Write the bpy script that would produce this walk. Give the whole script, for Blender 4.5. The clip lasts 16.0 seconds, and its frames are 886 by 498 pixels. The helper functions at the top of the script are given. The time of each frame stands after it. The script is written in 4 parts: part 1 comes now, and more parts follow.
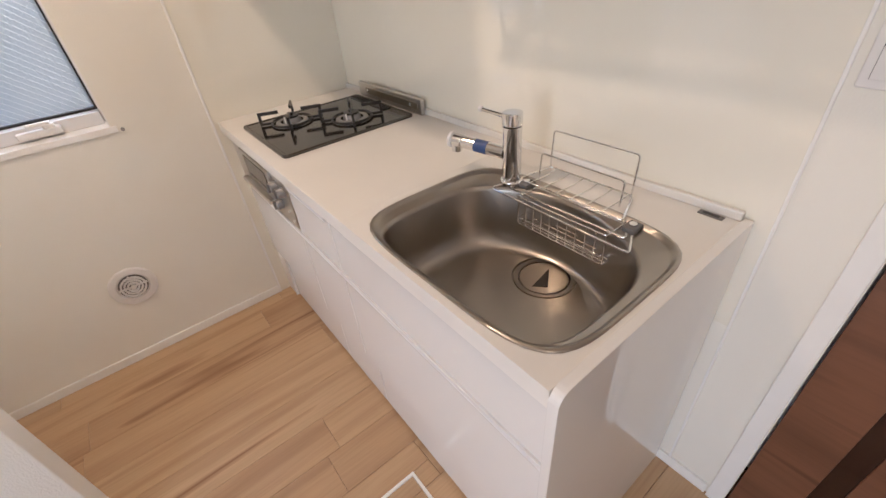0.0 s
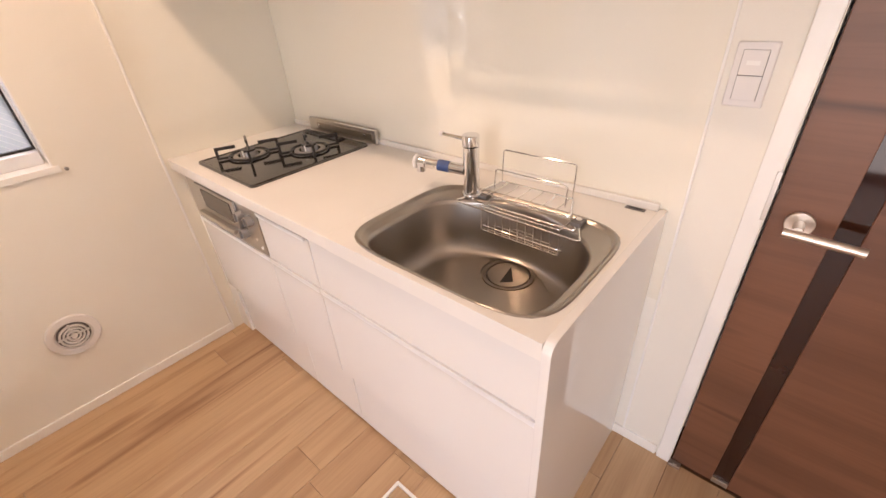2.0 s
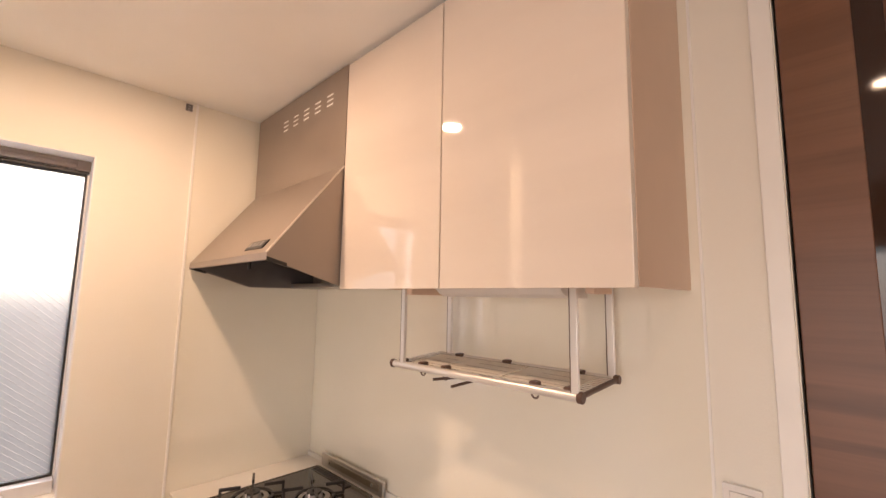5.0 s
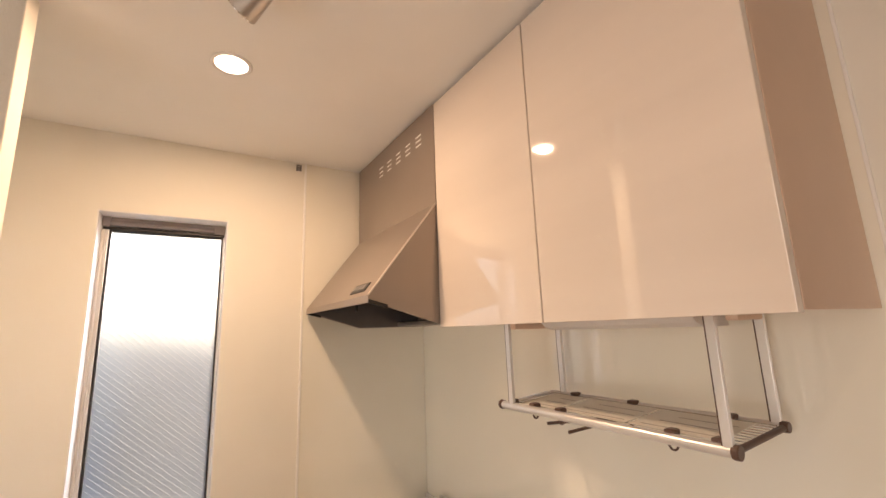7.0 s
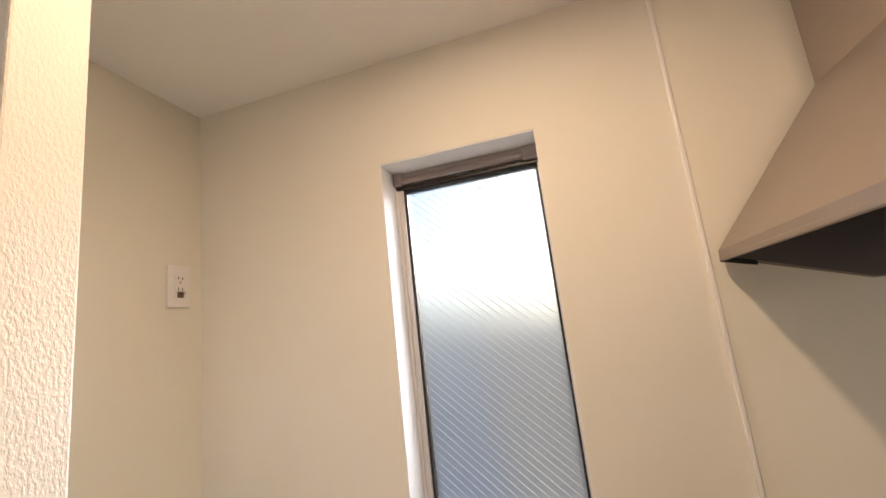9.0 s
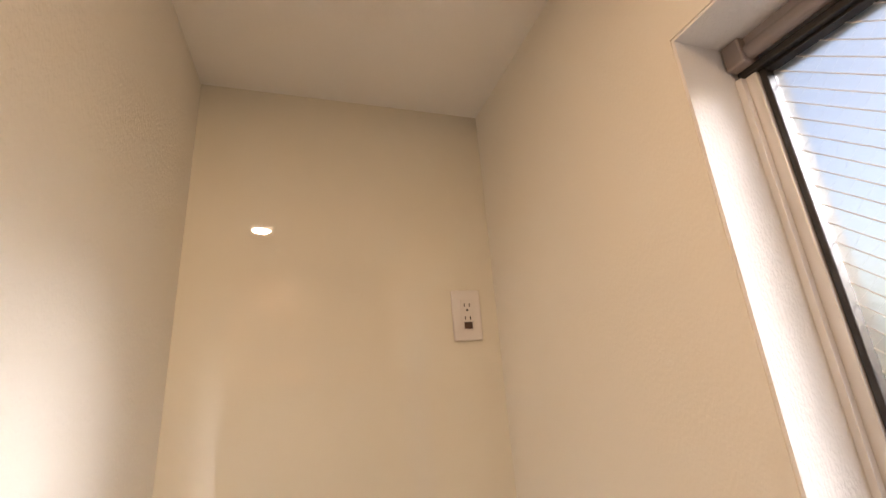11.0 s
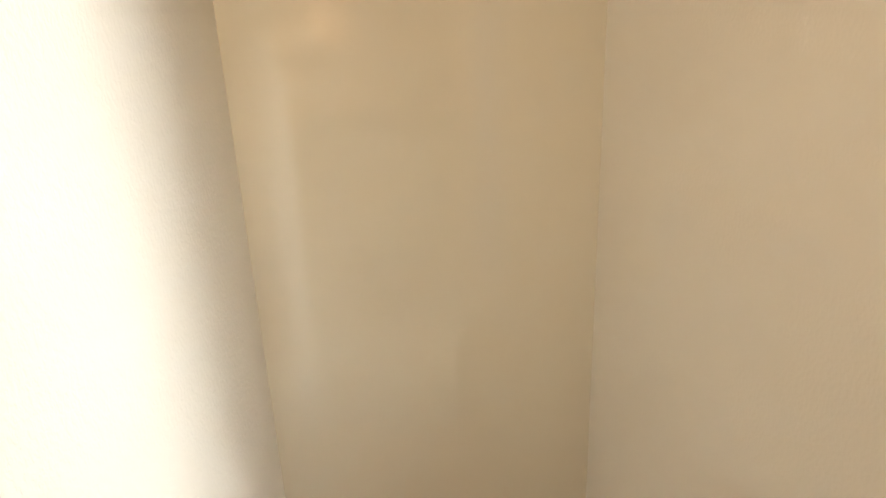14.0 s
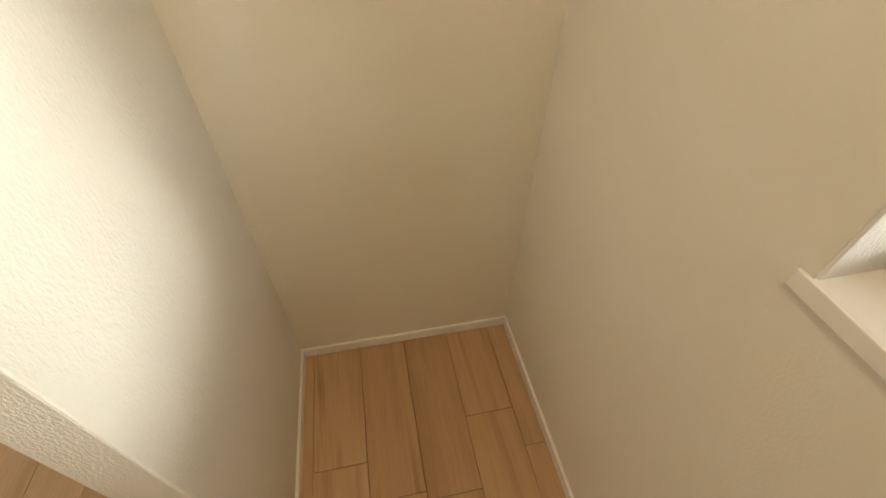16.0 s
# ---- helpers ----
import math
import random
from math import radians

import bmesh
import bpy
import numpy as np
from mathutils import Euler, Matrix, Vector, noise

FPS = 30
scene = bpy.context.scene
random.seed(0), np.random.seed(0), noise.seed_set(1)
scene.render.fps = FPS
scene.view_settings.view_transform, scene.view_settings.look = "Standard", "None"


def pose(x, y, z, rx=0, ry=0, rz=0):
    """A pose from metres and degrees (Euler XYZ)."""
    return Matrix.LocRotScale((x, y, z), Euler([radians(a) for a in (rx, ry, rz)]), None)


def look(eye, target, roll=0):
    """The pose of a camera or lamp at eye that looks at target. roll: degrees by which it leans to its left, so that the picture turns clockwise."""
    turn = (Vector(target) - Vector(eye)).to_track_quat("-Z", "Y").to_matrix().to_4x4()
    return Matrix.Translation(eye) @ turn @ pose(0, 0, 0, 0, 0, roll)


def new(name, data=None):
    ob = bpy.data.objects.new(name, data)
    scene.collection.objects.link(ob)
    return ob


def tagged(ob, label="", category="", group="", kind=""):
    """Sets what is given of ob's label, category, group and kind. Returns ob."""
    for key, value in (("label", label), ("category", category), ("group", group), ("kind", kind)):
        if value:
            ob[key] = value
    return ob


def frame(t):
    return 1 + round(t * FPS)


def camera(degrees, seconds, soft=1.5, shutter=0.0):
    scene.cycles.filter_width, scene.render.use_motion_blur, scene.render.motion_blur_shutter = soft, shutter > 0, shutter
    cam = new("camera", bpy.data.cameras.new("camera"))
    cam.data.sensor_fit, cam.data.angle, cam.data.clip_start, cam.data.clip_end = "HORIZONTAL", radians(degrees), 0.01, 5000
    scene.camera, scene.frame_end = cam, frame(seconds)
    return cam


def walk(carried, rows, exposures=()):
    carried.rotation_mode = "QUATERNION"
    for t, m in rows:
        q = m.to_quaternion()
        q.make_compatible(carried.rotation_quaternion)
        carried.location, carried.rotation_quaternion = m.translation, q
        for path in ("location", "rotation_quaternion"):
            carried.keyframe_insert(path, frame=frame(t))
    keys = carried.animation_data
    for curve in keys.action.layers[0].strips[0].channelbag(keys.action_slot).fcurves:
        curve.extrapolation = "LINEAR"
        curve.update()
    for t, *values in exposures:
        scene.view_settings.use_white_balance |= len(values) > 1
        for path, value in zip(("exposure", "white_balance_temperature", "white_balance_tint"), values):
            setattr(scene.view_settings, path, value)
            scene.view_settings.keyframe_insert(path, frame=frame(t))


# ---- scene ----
cam = camera(93.4, 16.0)
PATH = [
    (0, (-0.868, -1.824, 1.343), (0.071, -0.503, 0.171), -5.8),
    (0.5, (-0.977, -1.812, 1.304), (0.025, -0.66, 0.012), -6.7),
    (1, (-1.027, -1.829, 1.288), (0.021, -0.761, -0.039), -6.5),
    (1.5, (-1.033, -1.843, 1.313), (0.093, -0.759, 0.065), -5.5),
    (2, (-1.042, -1.849, 1.361), (0.203, -0.696, 0.303), -3.9),
    (2.5, (-1.053, -1.854, 1.431), (0.299, -0.64, 0.593), -2.3),
    (3, (-1.055, -1.866, 1.484), (0.368, -0.585, 0.905), -1.1),
    (3.5, (-1.065, -1.876, 1.526), (0.406, -0.56, 1.202), -0.1),
    (4, (-1.071, -1.896, 1.563), (0.409, -0.554, 1.479), 0.6),
    (4.5, (-1.079, -1.913, 1.595), (0.393, -0.565, 1.726), 1.1),
    (7, (-1.027, -1.884, 1.629), (0.002, -0.211, 2.004), -2.0),
    (7.5, (-1.014, -1.675, 1.627), (-0.265, 0.15, 1.955), -3.1),
    (8, (-0.985, -1.467, 1.63), (-0.598, 0.471, 1.937), -4.7),
    (8.5, (-0.929, -1.23, 1.637), (-0.95, 0.743, 1.966), -5.6),
    (9, (-0.884, -0.996, 1.643), (-1.430, 0.893, 2.008), -6.5),
    (9.5, (-0.913, -0.794, 1.685), (-1.949, 0.857, 2.137), -6.9),
    (10, (-0.956, -0.635, 1.7), (-2.394, 0.642, 2.249), -6.5),
    (12.5, (-1.036, -0.357, 1.697), (-2.996, -0.259, 2.084), -2.4),
    (13, (-1.063, -0.373, 1.642), (-3.051, -0.191, 1.762), -2.6),
    (13.5, (-1.111, -0.425, 1.572), (-3.088, -0.162, 1.423), -2.2),
    (14, (-1.145, -0.471, 1.493), (-3.067, -0.14, 1.05), -2.3),
    (14.5, (-1.149, -0.465, 1.432), (-2.976, -0.084, 0.714), -1.2),
    (15, (-1.129, -0.441, 1.376), (-2.813, -0.053, 0.37), 0.1),
    (15.4, (-1.141, -0.431, 1.335), (-2.687, -0.055, 0.122), -0.2),
    (16, (-1.143, -0.398, 1.233), (-2.523, -0.104, -0.184), 0.8),
]
EXPO = [(0.0, 2.1, 5280, 14), (1.0, 2.53, 4860, 9), (1.5, 2.63, 5010, 12), (2.0, 2.48, 5930, 22), (2.5, 2.38, 6130, 24), (3.0, 2.28, 6180, 24), (4.5, 2.13, 6350, 24), (7.0, 1.97, 6400, 18), (8.5, 1.62, 6150, 15), (9.3, 1.57, 5850, 13), (10.0, 1.47, 6830, 18), (12.5, 1.5, 5820, 14), (13.5, 1.52, 5880, 9), (14.3, 1.47, 6720, 7), (16.0, 1.52, 6920, 4)]
walk(cam, [(t, look(eye, target, roll)) for t, eye, target, roll in PATH], EXPO)

# ---- world, sun, lamps ----
world = bpy.data.worlds.new("world")
scene.world = world
world.use_nodes = True
wt = world.node_tree
sky = wt.nodes.new("ShaderNodeTexSky")
sky.sky_type, sky.sun_disc, sky.dust_density = "NISHITA", False, 2.0
SUN_EL, SUN_AZ = 17.0, 25.0          # degrees above the horizon, degrees from +y towards +x
sky.sun_elevation, sky.sun_rotation = radians(SUN_EL), radians(SUN_AZ)
wt.links.new(sky.outputs[0], wt.nodes["Background"].inputs[0])
wt.nodes["Background"].inputs[1].default_value = 0.13

sun = new("sun", bpy.data.lights.new("sun", "SUN"))
sun.data.energy, sun.data.angle, sun.data.color = 0.95, radians(16), (0.96, 0.97, 0.98)
sun.matrix_world = look((10 * math.sin(radians(SUN_AZ)), 10 * math.cos(radians(SUN_AZ)), 10 * math.tan(radians(SUN_EL))), (0, 0, 0))


def disc_lamp(name, place, size, watts, colour):
    lamp = new(name, bpy.data.lights.new(name, "AREA"))
    lamp.data.shape, lamp.data.size, lamp.data.energy, lamp.data.color = "DISK", size, watts, colour
    lamp.location = place
    return lamp


LIGHT_X, LIGHT_Y, CEIL = -0.965, -0.655, 2.4
LAMPS = [(LIGHT_X, LIGHT_Y), (-0.97, -2.06)]
for (lx, ly), watts in zip(LAMPS, (2.7, 0.3)):
    disc_lamp("downlight_lamp", (lx, ly, CEIL - 0.012), 0.075, watts, (1.0, 0.68, 0.40))

# added fill lamp, unseen, beyond the partition; brightens the surfaces that face west
west_fill = new("west_fill_lamp", bpy.data.lights.new("west_fill_lamp", "AREA"))
west_fill.data.shape, west_fill.data.size, west_fill.data.size_y, west_fill.data.energy, west_fill.data.color = "RECTANGLE", 1.06, 1.9, 3.7, (1.0, 0.86, 0.71)
west_fill.data.spread = radians(140)
west_fill.matrix_world = look((-3.04, -2.15, 1.02), (0, -2.15, 1.02))

# ---- materials ----


def material(name, colour, rough=0.5, metal=0.0, coat=0.0):
    mat = bpy.data.materials.new(name)
    mat.use_nodes = True
    b = mat.node_tree.nodes["Principled BSDF"]
    b.inputs["Base Color"].default_value = (*colour, 1)
    b.inputs["Roughness"].default_value = rough
    b.inputs["Metallic"].default_value = metal
    b.inputs["Coat Weight"].default_value = coat
    b.inputs["Coat Roughness"].default_value = 0.04
    return mat, mat.node_tree, b


def noise_tex(nt, scale, detail=4.0, stretch=(1, 1, 1), seed_out=None):
    co = nt.nodes.new("ShaderNodeTexCoord")
    mp = nt.nodes.new("ShaderNodeMapping")
    mp.inputs["Scale"].default_value = stretch
    nt.links.new(co.outputs["Object"], mp.inputs["Vector"])
    if seed_out is not None:
        add = nt.nodes.new("ShaderNodeVectorMath")
        add.operation = "ADD"
        nt.links.new(mp.outputs[0], add.inputs[0])
        nt.links.new(seed_out, add.inputs[1])
        vec = add.outputs[0]
    else:
        vec = mp.outputs[0]
    n = nt.nodes.new("ShaderNodeTexNoise")
    n.inputs["Scale"].default_value = scale
    n.inputs["Detail"].default_value = detail
    nt.links.new(vec, n.inputs["Vector"])
    return n


def ramp(nt, src, stops):
    r = nt.nodes.new("ShaderNodeValToRGB")
    while len(r.color_ramp.elements) < len(stops):
        r.color_ramp.elements.new(0.5)
    for e, (p, c) in zip(r.color_ramp.elements, stops):
        e.position, e.color = p, (*c, 1)
    nt.links.new(src, r.inputs[0])
    return r.outputs[0]


def bump(nt, b, src, strength, distance):
    n = nt.nodes.new("ShaderNodeBump")
    n.inputs["Strength"].default_value = strength
    n.inputs["Distance"].default_value = distance
    nt.links.new(src, n.inputs["Height"])
    nt.links.new(n.outputs[0], b.inputs["Normal"])


def tone(c, k):
    return tuple(min(1, v * k) for v in c)


def mottled(name, colour, rough, spread=0.06, scale=3.0, metal=0.0, coat=0.0, bump_scale=0, bump_str=0.0, bump_dist=0.001, stretch=(1, 1, 1), rough_vary=0.0):
    """A plain surface with faint cloudiness and fine relief."""
    mat, nt, b = material(name, colour, rough, metal, coat)
    n = noise_tex(nt, scale, 5.0, stretch)
    nt.links.new(ramp(nt, n.outputs[0], [(0.3, tone(colour, 1 - spread)), (0.7, tone(colour, 1 + spread))]), b.inputs["Base Color"])
    if bump_scale:
        m = noise_tex(nt, bump_scale, 3.0, stretch)
        bump(nt, b, m.outputs[0], bump_str, bump_dist)
    if rough_vary:
        v = noise_tex(nt, scale * 4, 4.0, stretch)
        mr = nt.nodes.new("ShaderNodeMapRange")
        mr.inputs["To Min"].default_value, mr.inputs["To Max"].default_value = rough - rough_vary, rough + rough_vary
        nt.links.new(v.outputs[0], mr.inputs["Value"])
        nt.links.new(mr.outputs[0], b.inputs["Roughness"])
    return mat


def wallpaper(name, colour, relief=0.20):
    """Embossed vinyl wallpaper: small worm-like ridges."""
    mat, nt, b = material(name, colour, 0.75)
    n = noise_tex(nt, 1.6, 4.0)
    nt.links.new(ramp(nt, n.outputs[0], [(0.3, tone(colour, 0.97)), (0.7, tone(colour, 1.03))]), b.inputs["Base Color"])
    warp = noise_tex(nt, 260, 2.0, (1, 1, 0.55))
    fine = noise_tex(nt, 700, 2.0)
    mix = nt.nodes.new("ShaderNodeMath")
    mix.operation = "MULTIPLY_ADD"
    mix.inputs[1].default_value = 0.35
    nt.links.new(fine.outputs[0], mix.inputs[0])
    nt.links.new(ramp(nt, warp.outputs[0], [(0.42, (0, 0, 0)), (0.6, (1, 1, 1))]), mix.inputs[2])
    bump(nt, b, mix.outputs[0], relief, 0.0008)
    return mat


def plank_mat(name, light, dark, grain_axis):
    """Wood with streaks along one axis; the tone differs from piece to piece."""
    mat, nt, b = material(name, light, 0.38)
    info = nt.nodes.new("ShaderNodeObjectInfo")
    sc = nt.nodes.new("ShaderNodeVectorMath")
    sc.operation = "SCALE"
    sc.inputs["Scale"].default_value = 40.0
    comb = nt.nodes.new("ShaderNodeCombineXYZ")
    for k in range(3):
        nt.links.new(info.outputs["Random"], comb.inputs[k])
    nt.links.new(comb.outputs[0], sc.inputs[0])
    st = [9.0, 9.0, 9.0]
    st[grain_axis] = 0.55
    wide = noise_tex(nt, 1.5, 3.0, tuple(st), sc.outputs[0])
    wide.inputs["Distortion"].default_value = 0.6
    st2 = [60.0, 60.0, 60.0]
    st2[grain_axis] = 2.2
    fine = noise_tex(nt, 3.0, 6.0, tuple(st2), sc.outputs[0])
    mid = tuple((p * 0.62 + q * 0.38) for p, q in zip(light, dark))
    base = ramp(nt, wide.outputs[0], [(0.33, mid), (0.5, light), (0.62, tone(light, 1.06)), (0.74, dark)])
    grain = ramp(nt, fine.outputs[0], [(0.3, (0.80, 0.77, 0.74)), (0.55, (1, 1, 1))])
    m1 = nt.nodes.new("ShaderNodeMixRGB")
    m1.blend_type = "MULTIPLY"
    m1.inputs[0].default_value = 0.45
    nt.links.new(base, m1.inputs[1])
    nt.links.new(grain, m1.inputs[2])
    own = ramp(nt, info.outputs["Random"], [(0.0, (0.84, 0.80, 0.78)), (0.5, (1.0, 1.0, 1.0)), (1.0, (0.93, 0.95, 0.99))])
    m2 = nt.nodes.new("ShaderNodeMixRGB")
    m2.blend_type = "MULTIPLY"
    m2.inputs[0].default_value = 0.9
    nt.links.new(m1.outputs[0], m2.inputs[1])
    nt.links.new(own, m2.inputs[2])
    nt.links.new(m2.outputs[0], b.inputs["Base Color"])
    bump(nt, b, fine.outputs[0], 0.12, 0.0006)
    return mat


def emitter(name, colour, strength):
    mat, nt, b = material(name, colour, 0.5)
    b.inputs["Emission Color"].default_value = (*colour, 1)
    b.inputs["Emission Strength"].default_value = strength
    return mat


M_PAPER = wallpaper("wallpaper", (0.86, 0.83, 0.75), 0.13)
M_REVEAL = wallpaper("reveal_paper", (0.88, 0.87, 0.85), 0.55)
M_ROUGHPAPER = wallpaper("partition_paper", (0.86, 0.83, 0.75), 0.45)
M_CEIL = wallpaper("ceiling_paper", (0.93, 0.92, 0.89))
M_PANEL = mottled("kitchen_panel", (0.90, 0.865, 0.755), 0.014, 0.02, 2.0, coat=0.0, bump_scale=3, bump_str=0.003, bump_dist=0.003)
M_RECESS = mottled("recess_panel", (0.81, 0.78, 0.67), 0.012, 0.03, 2.0, bump_scale=3, bump_str=0.002, bump_dist=0.003)
M_TRIM = mottled("white_trim", (0.90, 0.89, 0.86), 0.3, 0.03, 6.0)
M_FLOOR = plank_mat("floor_wood", (0.575, 0.39, 0.222), (0.31, 0.17, 0.085), 0)
M_UNDER = mottled("floor_joint", (0.20, 0.11, 0.06), 0.8, 0.1, 20)
M_WALNUT = plank_mat("walnut_veneer", (0.185, 0.082, 0.044), (0.085, 0.036, 0.020), 1)
M_CAB = mottled("white_gloss_front", (0.86, 0.84, 0.81), 0.05, 0.015, 2.0, coat=0.0, rough_vary=0.015)
M_UPPER = mottled("upper_gloss_front", (0.76, 0.67, 0.585), 0.035, 0.035, 1.2, coat=0.1, stretch=(1, 0.4, 7))
M_BODY = mottled("cabinet_body", (0.74, 0.56, 0.43), 0.45, 0.05, 3.0)
M_TOP = mottled("worktop_resin", (0.84, 0.81, 0.76), 0.33, 0.025, 5.0, bump_scale=300, bump_str=0.05, bump_dist=0.0004)
M_STEEL = mottled("brushed_steel", (0.43, 0.395, 0.35), 0.30, 0.05, 6.0, metal=1.0)
M_STEEL2 = mottled("satin_steel", (0.60, 0.58, 0.55), 0.28, 0.05, 10.0, metal=1.0)
M_CHROME = mottled("chrome", (0.80, 0.80, 0.80), 0.06, 0.01, 5.0, metal=1.0)
M_ALU = mottled("aluminium", (0.80, 0.79, 0.78), 0.32, 0.03, 10.0, metal=0.6)
M_PULL = mottled("bright_aluminium", (0.86, 0.86, 0.87), 0.35, 0.02, 10.0, metal=0.15)
M_FRAME = mottled("anodised_frame", (0.74, 0.73, 0.72), 0.38, 0.03, 10.0, metal=0.25)
M_HOOD = mottled("champagne_hood_paint", (0.34, 0.285, 0.245), 0.34, 0.03, 5.0, metal=0.55, bump_scale=500, bump_str=0.04, bump_dist=0.0003)
M_DARK = mottled("dark_filter_metal", (0.035, 0.031, 0.030), 0.42, 0.1, 20.0, metal=0.3)
M_INNER = mottled("hood_lining", (0.16, 0.145, 0.145), 0.35, 0.08, 12.0, metal=0.4)
M_BLACK = mottled("black_plastic", (0.02, 0.018, 0.017), 0.4, 0.1, 20.0)
M_IRON = mottled("black_enamel", (0.018, 0.016, 0.016), 0.35, 0.15, 40.0, coat=0.3)
M_GLASSTOP = mottled("dark_glass_top", (0.022, 0.018, 0.015), 0.08, 0.06, 6.0, coat=0.1)
M_DKGLASS = mottled("dark_glass_slit", (0.030, 0.011, 0.006), 0.05, 0.1, 6.0)
M_PLASTIC = mottled("white_plastic", (0.80, 0.775, 0.75), 0.32, 0.02, 8.0)
M_ROLLER = mottled("warm_grey_roller", (0.36, 0.31, 0.29), 0.4, 0.05, 8.0)
M_GREY = mottled("grey_plastic", (0.17, 0.16, 0.155), 0.4, 0.05, 8.0)
M_KNOB = mottled("grey_metal_knob", (0.30, 0.29, 0.28), 0.35, 0.05, 8.0, metal=0.5)
M_STRIP = mottled("dark_control_strip", (0.05, 0.046, 0.044), 0.4, 0.05, 8.0)
M_BROWN = mottled("brown_plastic", (0.10, 0.055, 0.04), 0.4, 0.1, 12.0)
M_BLUE = mottled("blue_tape", (0.05, 0.09, 0.24), 0.4, 0.1, 60.0)
M_NICKEL = mottled("satin_nickel", (0.70, 0.64, 0.57), 0.3, 0.03, 10.0, metal=0.9)
M_LAMP = emitter("lamp_diffuser", (1.0, 0.80, 0.58), 1.8)
M_OUTSIDE = mottled("neighbour_render", (0.46, 0.43, 0.39), 0.9, 0.08, 1.0)
M_OUTDARK = mottled("neighbour_dark", (0.23, 0.215, 0.195), 0.9, 0.08, 1.0)
M_GROUND = mottled("outside_ground", (0.42, 0.42, 0.41), 0.9, 0.1, 1.0)
M_SHEET = mottled("printed_paper", (0.78, 0.75, 0.68), 0.5, 0.04, 14.0)
M_PRINT = mottled("faded_print", (0.46, 0.42, 0.38), 0.5, 0.05, 14.0)
M_WIRE = mottled("glass_wire", (0.92, 0.92, 0.92), 0.4, 0.02, 10.0, metal=0.1)


# gloss of the enamelled panels and lacquered fronts
for m, ior in ((M_PANEL, 1.95), (M_RECESS, 1.9), (M_UPPER, 1.95), (M_CAB, 1.65), (M_GLASSTOP, 1.9)):
    m.node_tree.nodes["Principled BSDF"].inputs["IOR"].default_value = ior


def frosted(name):
    """Figured glass: part of the light goes through with a small blur, part is scattered widely."""
    mat, nt, b = material(name, (0.53, 0.57, 0.61), 0.38)
    b.inputs["Transmission Weight"].default_value = 1.0
    b.inputs["IOR"].default_value = 1.35
    n = noise_tex(nt, 130, 2.0)
    bump(nt, b, n.outputs[0], 0.30, 0.002)
    tr = nt.nodes.new("ShaderNodeBsdfTranslucent")
    tr.inputs["Color"].default_value = (0.74, 0.78, 0.80, 1)
    mix = nt.nodes.new("ShaderNodeMixShader")
    mix.inputs[0].default_value = 0.04
    nt.links.new(b.outputs[0], mix.inputs[1])
    nt.links.new(tr.outputs[0], mix.inputs[2])
    nt.links.new(mix.outputs[0], nt.nodes["Material Output"].inputs["Surface"])
    return mat


M_GLASS = frosted("figured_glass")

# ---- building blocks ----


def link(name, bm, mat, smooth=False, angle=20):
    me = bpy.data.meshes.new(name)
    bmesh.ops.recalc_face_normals(bm, faces=bm.faces)
    bm.to_mesh(me)
    bm.free()
    me.materials.append(mat)
    if smooth:
        for p in me.polygons:
            p.use_smooth = True
        me.set_sharp_from_angle(angle=radians(angle))
    return new(name, me)


def part(name, bm, mat, parent, label="", smooth=True, angle=20):
    ob = link(name, bm, mat, smooth, angle)
    ob.parent = parent
    ob.matrix_parent_inverse = parent.matrix_world.inverted()
    return tagged(ob, label)


def thing(name, label, category, base, group="", kind=""):
    e = new(name)
    e.empty_display_size = 0.05
    e.matrix_world = Matrix.Translation(base)
    bpy.context.view_layer.update()
    return tagged(e, label, category, group, kind)


def structure(name, bm, mat, label, category, smooth=False):
    return tagged(link(name, bm, mat, smooth), label, category, "", "structure")


def box(x0, x1, y0, y1, z0, z1, bevel=0.0, bm=None, seg=2):
    own = bmesh.new()
    bmesh.ops.create_cube(own, size=1.0)
    for v in own.verts:
        v.co = Vector(((x0 + x1) / 2 + v.co.x * abs(x1 - x0), (y0 + y1) / 2 + v.co.y * abs(y1 - y0), (z0 + z1) / 2 + v.co.z * abs(z1 - z0)))
    if bevel:
        bmesh.ops.bevel(own, geom=own.edges[:], offset=bevel, segments=seg, profile=0.5, affect="EDGES")
    return join(bm, own)


def join(bm, own):
    if bm is None:
        return own
    me = bpy.data.meshes.new("tmp")
    own.to_mesh(me)
    own.free()
    bm.from_mesh(me)
    bpy.data.meshes.remove(me)
    return bm


def rod(p, q, r, bm=None, seg=24, r2=None, bevel=0.0):
    """A round bar from p to q."""
    own = bmesh.new()
    p, q = Vector(p), Vector(q)
    d = q - p
    bmesh.ops.create_cone(own, cap_ends=True, segments=seg, radius1=r, radius2=r if r2 is None else r2, depth=d.length)
    if bevel:
        rim = [e for e in own.edges if abs(e.verts[0].co.z - e.verts[1].co.z) < 1e-6]
        bmesh.ops.bevel(own, geom=rim, offset=bevel, segments=2, profile=0.5, affect="EDGES")
    m = Matrix.Translation((p + q) / 2) @ d.to_track_quat("Z", "Y").to_matrix().to_4x4()
    own.transform(m)
    return join(bm, own)


